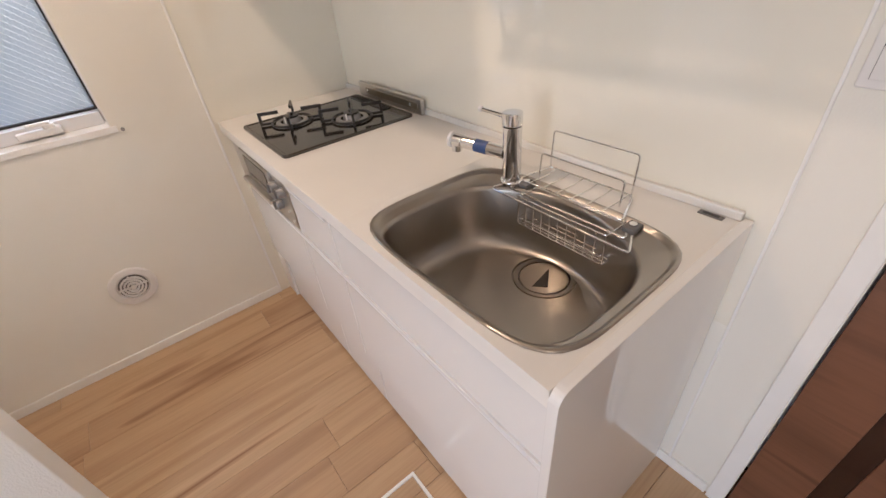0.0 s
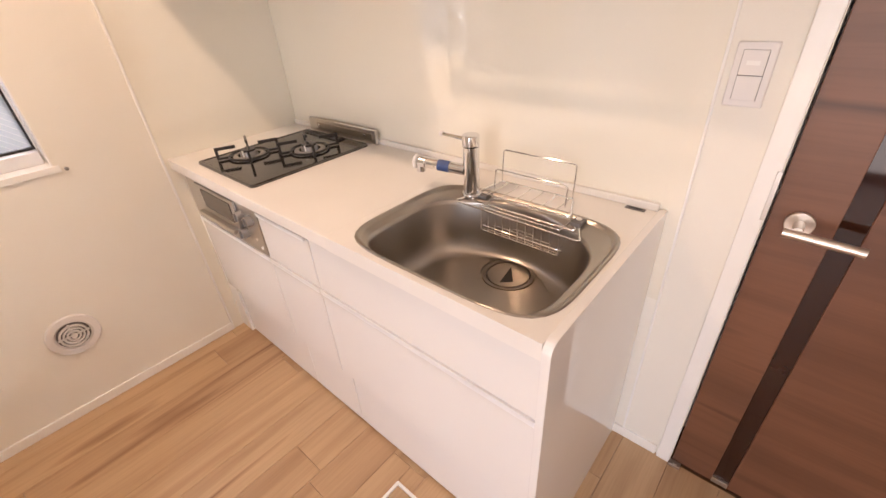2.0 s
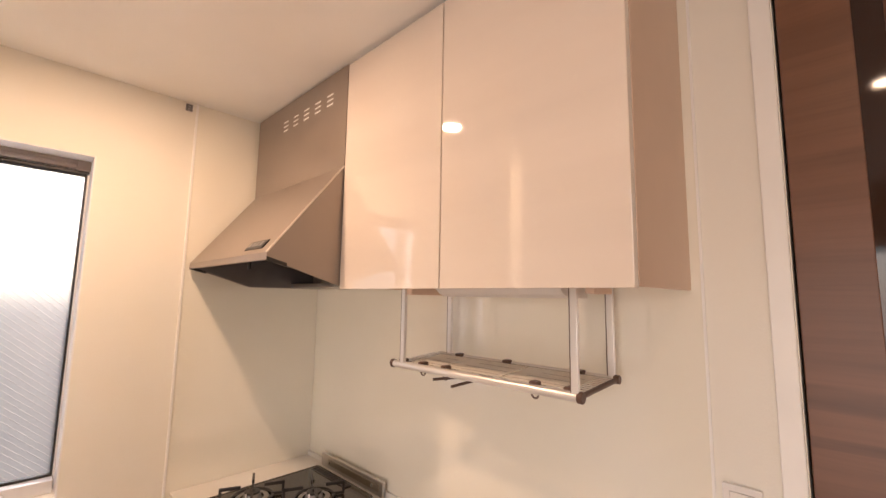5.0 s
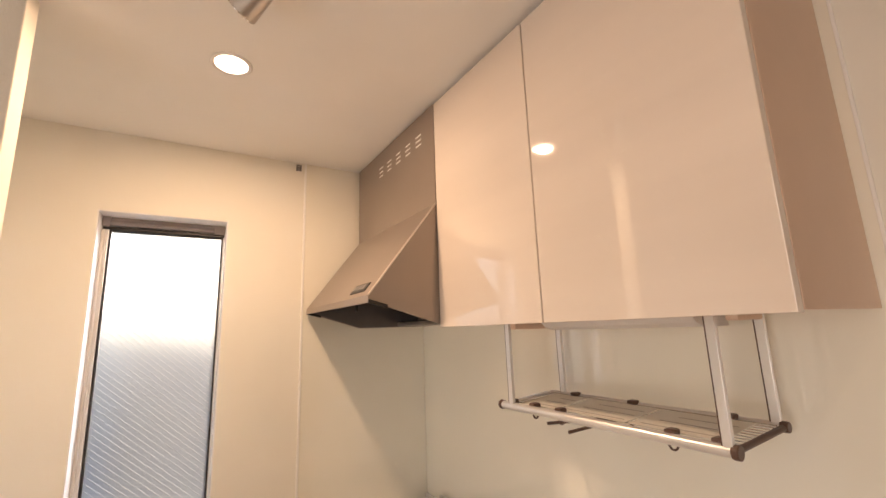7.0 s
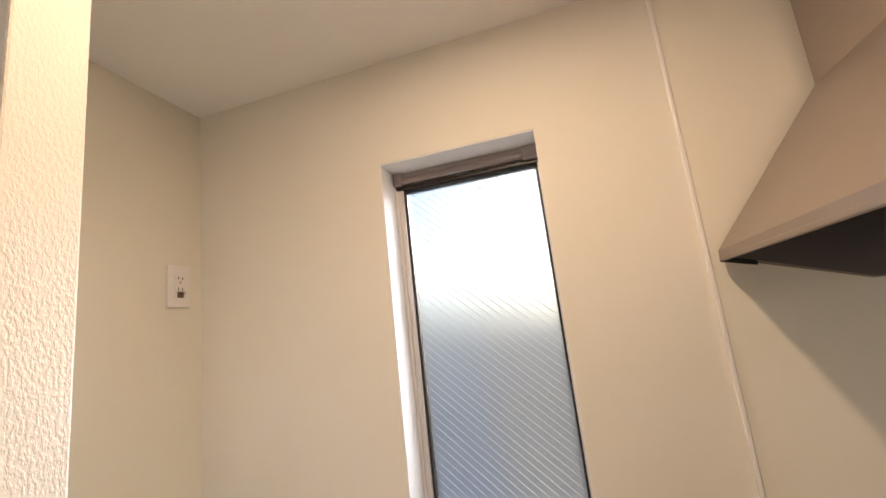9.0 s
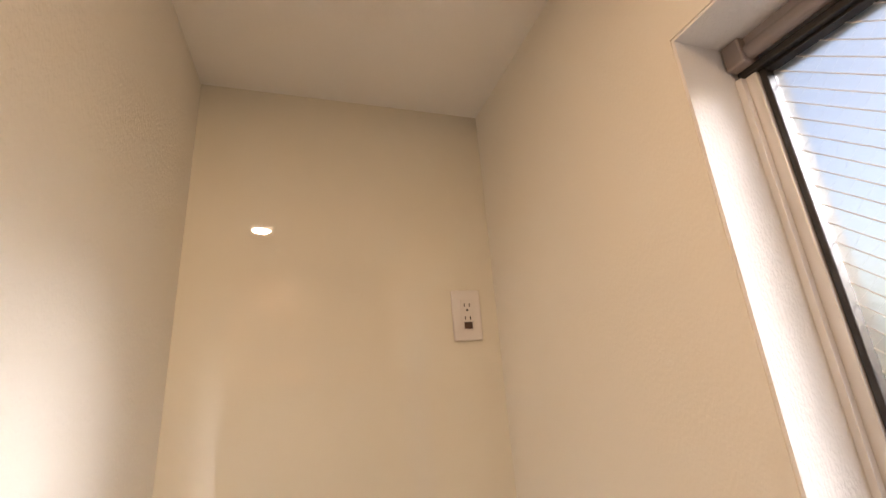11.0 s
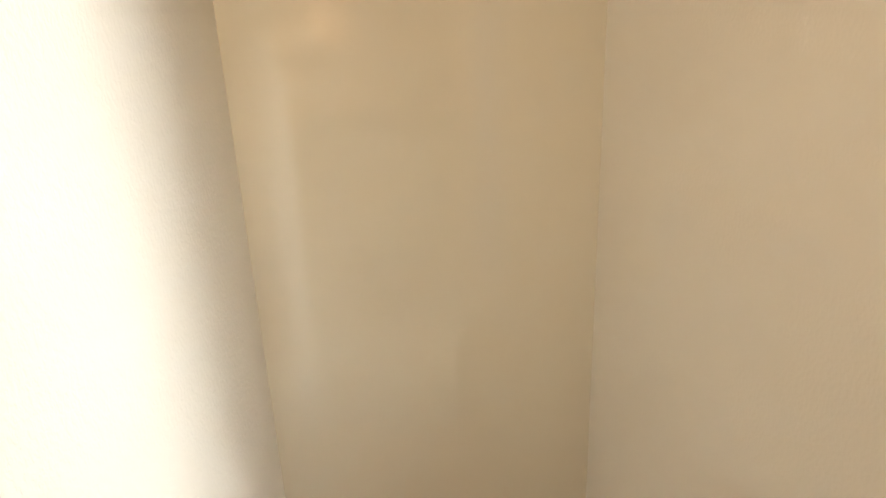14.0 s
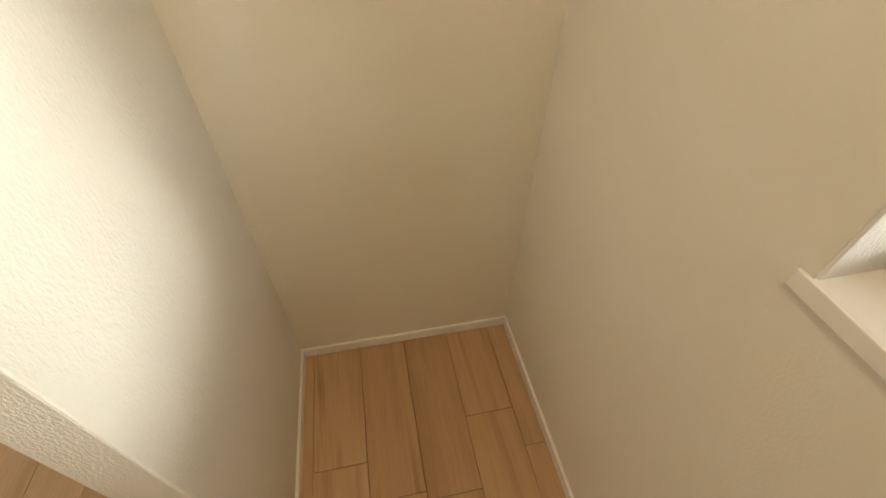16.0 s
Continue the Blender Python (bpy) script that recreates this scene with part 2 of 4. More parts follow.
def fillet(pts, r, n=5, closed=False):
    """The corners of a polyline, rounded."""
    pts = [Vector(p) for p in pts]
    out = []
    k = len(pts)
    for i, p in enumerate(pts):
        if not closed and i in (0, k - 1):
            out.append(p)
            continue
        a, c = pts[i - 1], pts[(i + 1) % k]
        u, w = (a - p), (c - p)
        rr = min(r, u.length * 0.45, w.length * 0.45)
        s, e = p + u.normalized() * rr, p + w.normalized() * rr
        for j in range(n + 1):
            t = j / n
            out.append(s * (1 - t) ** 2 + p * 2 * t * (1 - t) + e * t * t)
    return out


def tube(pts, r, bm=None, seg=8, closed=False):
    """A wire that follows the points."""
    own = bmesh.new()
    k = len(pts)
    rings = []
    last = None
    for i, p in enumerate(pts):
        a = pts[i - 1] if (i > 0 or closed) else p
        c = pts[(i + 1) % k] if (i < k - 1 or closed) else p
        d = (Vector(c) - Vector(a)).normalized()
        if last is None:
            ref = Vector((0, 0, 1)) if abs(d.z) < 0.9 else Vector((1, 0, 0))
            side = d.cross(ref).normalized()
        else:
            side = (last - d * last.dot(d)).normalized()
        last = side
        up = d.cross(side)
        rings.append([own.verts.new(Vector(p) + (side * math.cos(2 * math.pi * j / seg) + up * math.sin(2 * math.pi * j / seg)) * r) for j in range(seg)])
    pairs = list(zip(rings, rings[1:])) + ([(rings[-1], rings[0])] if closed else [])
    for ra, rb in pairs:
        for j in range(seg):
            own.faces.new((ra[j], ra[(j + 1) % seg], rb[(j + 1) % seg], rb[j]))
    if not closed:
        own.faces.new(rings[0])
        own.faces.new(rings[-1][::-1])
    return join(bm, own)


def loft(rings, bm=None, cap_first=False, cap_last=False):
    """Skin over closed rings of as many points each."""
    own = bmesh.new()
    made = [[own.verts.new(p) for p in ring] for ring in rings]
    k = len(made[0])
    for ra, rb in zip(made, made[1:]):
        for j in range(k):
            own.faces.new((ra[j], ra[(j + 1) % k], rb[(j + 1) % k], rb[j]))
    if cap_first:
        own.faces.new(made[0])
    if cap_last:
        own.faces.new(made[-1])
    return join(bm, own)


def prism(profile, axis, lo, hi, bm=None, bevel=0.0):
    """A profile (pairs) pushed along one axis: 'y' takes (x, z) pairs, 'z' takes (x, y), 'x' takes (y, z)."""
    def at(a, b, h):
        return {"y": (a, h, b), "z": (a, b, h), "x": (h, a, b)}[axis]
    own = loft([[at(a, b, lo) for a, b in profile], [at(a, b, hi) for a, b in profile]], None, True, True)
    if bevel:
        bmesh.ops.recalc_face_normals(own, faces=own.faces)
        bmesh.ops.bevel(own, geom=own.edges[:], offset=bevel, segments=2, profile=0.5, affect="EDGES")
    return join(bm, own)


def squircle(cx, cy, hx, hy, power, z, n=72, dx=0.0):
    out = []
    for i in range(n):
        a = 2 * math.pi * i / n
        c, s = math.cos(a), math.sin(a)
        k = (abs(c) ** power + abs(s) ** power) ** (-1 / power)
        out.append(Vector((cx + hx * c * k + dx * max(0.0, c) ** 3, cy + hy * s * k, z)))
    return out


def rrect(x0, x1, y0, y1, rad, z, n=8):
    """A rectangle with round corners, as a ring of points."""
    out = []
    for cx, cy, a0 in ((x1 - rad, y1 - rad, 0), (x0 + rad, y1 - rad, 90), (x0 + rad, y0 + rad, 180), (x1 - rad, y0 + rad, 270)):
        for i in range(n + 1):
            a = radians(a0 + 90 * i / n)
            out.append(Vector((cx + rad * math.cos(a), cy + rad * math.sin(a), z)))
    return out


# ---- structure ----
WIN_L, WIN_R, WIN_B, WIN_T = -1.327, -0.904, 0.938, 2.097
NOOK_X, PART_Y0, PART_Y1, PART_X = -1.944, -0.767, -0.694, -1.365
ROOM_W, ROOM_S = -3.0, -3.0
DOOR_Y0, DOOR_Y1, DOOR_H = -1.835, -2.63, 2.34
T = 0.15

bm = box(ROOM_W - T, WIN_L, 0, T, 0, CEIL)
box(WIN_R, T, 0, T, 0, CEIL, bm=bm)
box(WIN_L, WIN_R, 0, T, 0, WIN_B - 0.022, bm=bm)
box(WIN_L, WIN_R, 0, T, WIN_T, CEIL, bm=bm)
structure("wall_north", bm, M_PAPER, "cream embossed wallpaper wall with a tall narrow window", "wall")
bm = box(0, T, DOOR_Y0, 0, 0, CEIL)
box(0, T, ROOM_S - T, DOOR_Y1, 0, CEIL, bm=bm)
box(0, T, DOOR_Y1, DOOR_Y0, DOOR_H, CEIL, bm=bm)
structure("wall_east", bm, M_PAPER, "cream wallpaper wall behind the kitchen with a doorway", "wall")
structure("wall_partition", box(ROOM_W, PART_X, PART_Y0, PART_Y1, 0, CEIL, bevel=0.003), M_ROUGHPAPER, "cream embossed wallpaper partition beside the fridge recess", "wall")
structure("wall_recess", box(NOOK_X - 0.1, NOOK_X, PART_Y1, 0, 0, CEIL), M_RECESS, "smooth satin cream back wall of the fridge recess", "wall")
structure("wall_south", box(ROOM_W, 0, ROOM_S - T, ROOM_S, 0, CEIL), M_PAPER, "plain cream wallpaper wall closing the room", "wall")
# unseen wall; the tall opening is added only for the fill lamp
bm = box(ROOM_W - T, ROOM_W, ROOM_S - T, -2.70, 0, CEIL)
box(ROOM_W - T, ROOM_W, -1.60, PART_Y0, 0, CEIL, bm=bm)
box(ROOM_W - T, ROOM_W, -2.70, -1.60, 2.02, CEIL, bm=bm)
structure("wall_west", bm, M_PAPER, "unseen plain cream wallpaper wall with a tall opening added for the fill lamp", "wall")
structure("wall_hall", box(0.16, 0.2, DOOR_Y1 - 0.2, DOOR_Y0 + 0.2, 0, CEIL), M_PAPER, "plain wall behind the closed door", "wall")
structure("ceiling", box(ROOM_W - T, T, ROOM_S - T, T, CEIL, CEIL + 0.12), M_CEIL, "off-white papered flat ceiling", "ceiling")
floor = structure("floor", box(ROOM_W - T, T, ROOM_S - T, T, -0.12, -0.006), M_UNDER, "light oak plank floor running towards the window wall", "floor")

# baseboards
bm = box(NOOK_X, -0.60, -0.009, 0, 0, 0.04, 0.002)
structure("baseboard_north", bm, M_TRIM, "low white baseboard under the window wall", "baseboard")
structure("baseboard_recess", box(NOOK_X, NOOK_X + 0.009, PART_Y1, -0.009, 0, 0.04, 0.002), M_TRIM, "low white baseboard in the fridge recess", "baseboard")
bm = box(NOOK_X + 0.009, PART_X, PART_Y1, PART_Y1 + 0.009, 0, 0.04, 0.002)
box(PART_X, PART_X + 0.009, PART_Y0 - 0.009, PART_Y1 + 0.009, 0, 0.04, 0.002, bm)
box(ROOM_W, PART_X, PART_Y0 - 0.009, PART_Y0, 0, 0.04, 0.002, bm)
structure("baseboard_partition", bm, M_TRIM, "low white baseboard round the partition", "baseboard")
structure("baseboard_east", box(-0.009, 0, -1.79, -1.646, 0, 0.04, 0.002), M_TRIM, "low white baseboard beside the kitchen", "baseboard")

# kitchen panels with their edge strips
PAN_X, SPL_Y = -0.596, -1.676
structure("panel_north", box(PAN_X, -0.005, -0.004, 0, 0, CEIL), M_PANEL, "smooth glossy cream kitchen panel beside the cooker", "wall panel")
structure("panel_east", box(-0.004, 0, SPL_Y, -0.004, 0.6, CEIL), M_PANEL, "smooth glossy cream splashback panel behind sink and cooker", "wall panel")
structure("trim_north", box(PAN_X - 0.009, PAN_X, -0.009, 0, 0, CEIL - 0.002, 0.002), M_TRIM, "slim white edge strip of the kitchen panel", "trim")
structure("trim_east", box(-0.006, 0, SPL_Y - 0.006, SPL_Y, 0.0, CEIL - 0.002, 0.0015), M_TRIM, "slim white edge strip of the splashback", "trim")


def build_window():
    w = thing("window_1", "tall narrow frosted wired-glass window in a white aluminium frame", "window", ((WIN_L + WIN_R) / 2, 0.05, WIN_B), kind="structure")
    bm = box(WIN_L + 0.001, WIN_R - 0.001, -0.004, 0.140, WIN_B - 0.0215, WIN_B, 0.001)
    box(WIN_L - 0.014, WIN_R + 0.014, -0.007, -0.0005, WIN_B - 0.022, WIN_B, 0.002, bm)
    part("window_sill", bm, M_TRIM, w, "white laminated sill with small horns")
    FD = 0.098           # depth of the reveal in front of the frame
    for a in ((WIN_L, WIN_L + 0.004, WIN_B, WIN_T), (WIN_R - 0.004, WIN_R, WIN_B, WIN_T), (WIN_L + 0.004, WIN_R - 0.004, WIN_T - 0.004, WIN_T)):
        part("reveal_lining", box(a[0], a[1], 0.002, FD - 0.001, a[2], a[3]), M_REVEAL, w, "white papered reveal", False)
    fr = box(WIN_L + 0.004, WIN_L + 0.026, FD, 0.148, WIN_B, WIN_T - 0.004, 0.002)
    box(WIN_R - 0.010, WIN_R - 0.004, FD, 0.148, WIN_B, WIN_T - 0.004, 0.002, fr)
    box(WIN_L + 0.026, WIN_R - 0.010, FD - 0.036, 0.148, WIN_B, WIN_B + 0.043, 0.003, fr)
    box(WIN_L + 0.026, WIN_R - 0.010, FD + 0.012, 0.148, WIN_T - 0.044, WIN_T - 0.004, 0.002, fr)
    part("window_frame", fr, M_FRAME, w, "white-silver aluminium frame")
    x0, x1, z0, z1 = WIN_L + 0.026, WIN_R - 0.010, WIN_B + 0.043, WIN_T - 0.044
    sash = box(x0, x0 + 0.008, FD + 0.004, 0.138, z0, z1, 0.0015)
    box(x1 - 0.006, x1, FD + 0.004, 0.138, z0, z1, 0.0015, sash)
    box(x0 + 0.008, x1 - 0.006, FD + 0.004, 0.138, z0, z0 + 0.009, 0.0015, sash)
    box(x0 + 0.008, x1 - 0.006, FD + 0.004, 0.138, z1 - 0.012, z1, 0.0015, sash)
    part("gasket", sash, M_BLACK, w, "black rubber glazing gasket")
    zr = WIN_T - 0.026
    rail = box(WIN_L + 0.0045, WIN_R - 0.0045, FD - 0.010, FD + 0.011, WIN_T - 0.017, WIN_T - 0.0045, 0.0015)
    rod((WIN_L + 0.030, FD - 0.006, zr), (WIN_R - 0.045, FD - 0.006, zr), 0.0105, rail, 20)
    box(WIN_L + 0.0045, WIN_L + 0.030, FD - 0.020, FD + 0.011, zr - 0.016, WIN_T - 0.0045, 0.003, rail)
    box(WIN_R - 0.045, WIN_R - 0.0045, FD - 0.017, FD + 0.011, zr - 0.016, WIN_T - 0.0045, 0.003, rail)
    roll = part("screen_roller", rail, M_ROLLER, w, "warm grey roller of the insect screen")
    part("pull_bar", box(WIN_L + 0.006, WIN_R - 0.006, FD - 0.004, FD + 0.010, WIN_T - 0.052, WIN_T - 0.041, 0.002), M_BLACK, roll, "dark pull bar")
    chan = box(WIN_L + 0.0045, WIN_L + 0.013, FD - 0.010, FD - 0.0005, WIN_B + 0.005, WIN_T - 0.053, 0.001)
    part("screen_track", chan, M_FRAME, w, "aluminium side track")
    part("screen_catch", box(WIN_L + 0.0135, WIN_L + 0.0185, FD - 0.006, FD - 0.0005, 1.40, 1.46, 0.001), M_PLASTIC, w, "slim white catch")
    pane = part("pane", box(x0 + 0.002, x1 - 0.002, 0.117, 0.122, z0 + 0.003, z1 - 0.003), M_GLASS, w, "frosted wired glass", False)
    pane.visible_shadow = False
    hb = box(-1.15, -1.03, 0.035, 0.062, WIN_B + 0.008, WIN_B + 0.032, 0.006, seg=3)
    rod((-1.06, 0.04, WIN_B + 0.03), (-1.06, 0.04, WIN_B + 0.046), 0.016, hb, 20, bevel=0.003)
    h = part("operator", hb, M_PLASTIC, w, "white window operator")
    part("crank", box(-1.115, -1.05, 0.028, 0.042, WIN_B + 0.044, WIN_B + 0.055, 0.004, seg=3), M_PLASTIC, h, "white folding crank")
    # wires cast in the pane: a diamond grid
    x0, x1, z0, z1 = x0 + 0.008, x1 - 0.006, z0 + 0.009, z1 - 0.012
    wires = bmesh.new()
    for sign, r in ((-1, 0.0008), (1, 0.00012)):
        c = -1.2
        while c < 3.6:
            # z = c + sign * slope * (x - x0)
            slope = 0.9
            ends = []
            for x in (x0, x1):
                ends.append((x, c + sign * slope * (x - x0)))
            (xa, za), (xb, zb) = ends
            lo, hi = (0.0, 1.0)
            for lim, s in ((z0, 1), (z1, -1)):
                fa, fb = s * (za - lim), s * (zb - lim)
                if fa < 0 and fb < 0:
                    lo, hi = 1, 0
                elif fa < 0:
                    lo = max(lo, fa / (fa - fb))
                elif fb < 0:
                    hi = min(hi, fa / (fa - fb))
            if hi - lo > 0.02:
                rod((xa + (xb - xa) * lo, 0.1155, za + (zb - za) * lo), (xa + (xb - xa) * hi, 0.1155, za + (zb - za) * hi), r, wires, 4)
            c += 0.023
    g = part("wire_grid", wires, M_WIRE, w, "fine steel wires cast in the glass", False)
    tagged(g, kind="stuff")


build_window()


def build_door():
    d = thing("door_1", "closed dark walnut door with a narrow dark glass slit and lever handle", "door", (0, (DOOR_Y0 + DOOR_Y1) / 2, 0), kind="structure")
    cas = box(-0.012, 0.12, -1.833, -1.795, 0, DOOR_H + 0.038, 0.002)
    box(-0.012, 0.12, DOOR_Y1 - 0.035, DOOR_Y1 + 0.002, 0, DOOR_H + 0.038, 0.002, cas)
    box(-0.012, 0.12, DOOR_Y1 + 0.002, -1.833, DOOR_H + 0.002, DOOR_H + 0.038, 0.002, cas)
    part("casing", cas, M_TRIM, d, "white door casing", False)
    y0, y1 = -1.84, DOOR_Y1 + 0.008
    sl0, sl1 = -1.952, -1.995
    part("leaf_panel", box(0.004, 0.038, sl0, y0, 0.008, DOOR_H - 0.004, 0.0015), M_WALNUT, d, "dark walnut veneer", False)
    part("leaf_panel", box(0.004, 0.038, y1, sl1, 0.008, DOOR_H - 0.004, 0.0015), M_WALNUT, d, "dark walnut veneer", False)
    part("glass_slit", box(0.009, 0.033, sl1, sl0, 0.03, DOOR_H - 0.02), M_DKGLASS, d, "narrow dark glass strip", False)
    part("slit_foot", box(0.002, 0.036, sl1, sl0, 0.008, 0.03, 0.001), M_STEEL2, d, "small steel end piece")
    zc, yc = 0.905, -1.893
    h = part("handle_rose", rod((0.004, yc, zc), (-0.006, yc, zc), 0.026, seg=32, bevel=0.002), M_NICKEL, d, "round satin nickel rose")
    lever = rod((-0.006, yc, zc), (-0.045, yc, zc), 0.010, seg=20)
    part("lever", tube([(-0.048, yc + 0.022, zc - 0.004), (-0.048, yc - 0.03, zc - 0.006), (-0.047, yc - 0.108, zc - 0.010)], 0.0095, lever, 24), M_NICKEL, h, "satin nickel lever")
    part("strike_plate", box(-0.0135, 0.01, -1.836, -1.826, 0.90, 1.01, 0.001), M_STEEL2, d, "steel strike plate")
    st = box(-0.02, 0.002, -1.868, -1.835, 0.0, 0.012, 0.002)
    rod((-0.012, -1.852, 0.008), (-0.012, -1.852, 0.02), 0.006, st, 14)
    part("floor_catch", st, M_STEEL2, d, "small steel door catch")


build_door()

# outdoors: ground and the neighbours
structure("ground", box(-60, 60, T + 0.05, 120, -0.6, -0.5), M_GROUND, "grey paved ground outside", "ground")


def neighbour(x0, x1, y0, y1, h, mat, label):
    n = thing("house", label, "house", ((x0 + x1) / 2, y0, -0.5))
    part("wall", box(x0, x1, y0, y1, -0.5, h), mat, n, smooth=False)
    e = 0.02 if h < 1.7 else 0.25
    part("roof", box(x0 - e, x1 + e, y0 - e, y1 + e, h, h + 0.08), M_OUTDARK, n, smooth=False)


neighbour(-12.0, 0.1, 8.0, 14.0, 1.95, M_OUTSIDE, "grey rendered neighbouring house outside the window")
neighbour(-1.36, -0.72, 1.25, 2.6, 1.60, M_OUTDARK, "dark grey garden shed close outside the window")
neighbour(0.5, 2.3, 8.2, 12.0, 2.2, M_OUTDARK, "dark grey outbuilding beside the neighbouring house")

# ---- kitchen base units ----
FX = -0.570            # front plane of the doors and drawers
TOP, TOPB = 0.862, 0.822
END_Y = -1.647


def front(name, y0, y1, z0, z1, parent, mat=M_CAB, x=FX, label=""):
    return part(name, box(x, x + 0.018, y1, y0, z0, z1, 0.0015), mat, parent, label)


def base_unit(name, label, y0, y1, rows, kick_split=None):
    u = thing(name, label, "cabinet", (-0.3, (y0 + y1) / 2, 0), "base units of the kitchen")
    x1 = -0.02
    part("side_board", box(FX + 0.049, x1, y1 + 0.001, y1 + 0.016, 0.05, TOPB - 0.001), M_TRIM, u)
    part("side_board", box(FX + 0.049, x1, y0 - 0.016, y0 - 0.001, 0.05, TOPB - 0.001), M_TRIM, u)
    part("bottom_board", box(FX + 0.049, x1, y1 + 0.016, y0 - 0.016, 0.05, 0.066), M_TRIM, u)
    part("back_board", box(x1 - 0.006, x1, y1 + 0.016, y0 - 0.016, 0.066, TOPB - 0.001), M_TRIM, u)
    for nm, z0, z1 in rows:
        front(nm, y0 - 0.002, y1 + 0.002, z0, z1, u)
    front("kick_drawer", y0 - 0.002, y1 + 0.002, 0.012, 0.292, u, x=FX + 0.030)
    ch = box(FX - 0.004, FX + 0.017, y1 + 0.002, y0 - 0.002, 0.637, 0.643, 0.001)
    box(FX - 0.004, FX - 0.001, y1 + 0.002, y0 - 0.002, 0.627, 0.637, 0.001, ch)
    part("pull_strip", ch, M_PULL, u, "slim aluminium pull strip")
    return u


base_unit("cooker_cabinet", "white gloss cooker base unit below the built-in grill", -0.095, -0.638, [("drawer_front", 0.300, 0.625)])
su = base_unit("drawer_cabinet", "narrow white gloss drawer unit with slim metal pulls", -0.638, -0.918, [("drawer_front", 0.300, 0.625), ("top_drawer", 0.646, 0.806)])
pl = box(FX - 0.006, FX + 0.016, -0.905, -0.642, 0.808, 0.813, 0.001)
box(FX - 0.006, FX - 0.003, -0.905, -0.642, 0.800, 0.808, 0.001, pl)
part("handle", pl, M_PULL, su, "aluminium edge handle")
base_unit("sink_cabinet", "wide white gloss sink base unit with drawers", -0.918, -1.628, [("drawer_front", 0.300, 0.625), ("sink_panel", 0.646, 0.818)])
fl = thing("filler_strip", "narrow white filler strip between wall panel and cooker unit", "filler", (-0.3, -0.05, 0))
part("strip", box(FX + 0.02, FX + 0.036, -0.094, -0.006, 0.0, TOPB - 0.001), M_TRIM, fl, smooth=False)

# end panel with a rounded top front corner
prof = [(0 - 0.007, 0), (0 - 0.007, TOP + 0.006)] + [(p.x, p.z) for p in fillet([(-0.3, 0, TOP + 0.006), (-0.586, 0, TOP + 0.006), (-0.586, 0, 0.3)], 0.03, 6)[1:-1]] + [(-0.586, 0)]
ep = thing("end_panel", "glossy white end panel closing the kitchen run", "panel", (-0.3, END_Y + 0.009, 0))
part("panel", prism(prof, "y", END_Y, END_Y + 0.018, bevel=0.001), M_CAB, ep)

# ---- worktop with the sink's cut-out ----
SX, SY, SHX, SHY = -0.353, -1.338, 0.214, 0.281


def build_worktop():
    wtop = thing("worktop", "off-white resin worktop with a low upstand", "worktop", (-0.3, -0.8, TOPB))
    x0, x1, ya, yb = -0.582, -0.0045, -1.03, END_Y + 0.019
    bm = bmesh.new()
    # the plain stretch under the cooktop
    box(x0, x1, ya, -0.0055, TOPB, TOP, 0.003, bm)
    n = 72
    hole = squircle(SX, SY, SHX - 0.006, SHY - 0.006, 5.0, TOP, n)
    outer = []
    cx, cy = SX, SY
    for p in hole:
        d = Vector((p.x - cx, p.y - cy))
        k = min(((x1 - cx) if d.x > 0 else (x0 - cx)) / d.x if abs(d.x) > 1e-9 else 1e9, ((ya - cy) if d.y > 0 else (yb - cy)) / d.y if abs(d.y) > 1e-9 else 1e9)
        outer.append(Vector((cx + d.x * k, cy + d.y * k, TOP)))
    for c in ((x0, ya), (x0, yb), (x1, ya), (x1, yb)):
        i = min(range(n), key=lambda j: (outer[j].x - c[0]) ** 2 + (outer[j].y - c[1]) ** 2)
        outer[i] = Vector((c[0], c[1], TOP))
    down = lambda ring: [Vector((p.x, p.y, TOPB)) for p in ring]
    loft([down(outer), outer, hole, down(hole), down(outer)], bm)
    bmesh.ops.remove_doubles(bm, verts=bm.verts, dist=1e-5)
    part("slab", bm, M_TOP, wtop)
    part("upstand", box(-0.016, -0.0045, yb, -0.0055, TOP, TOP + 0.020, 0.003), M_TOP, wtop, "low upstand along the wall")


build_worktop()


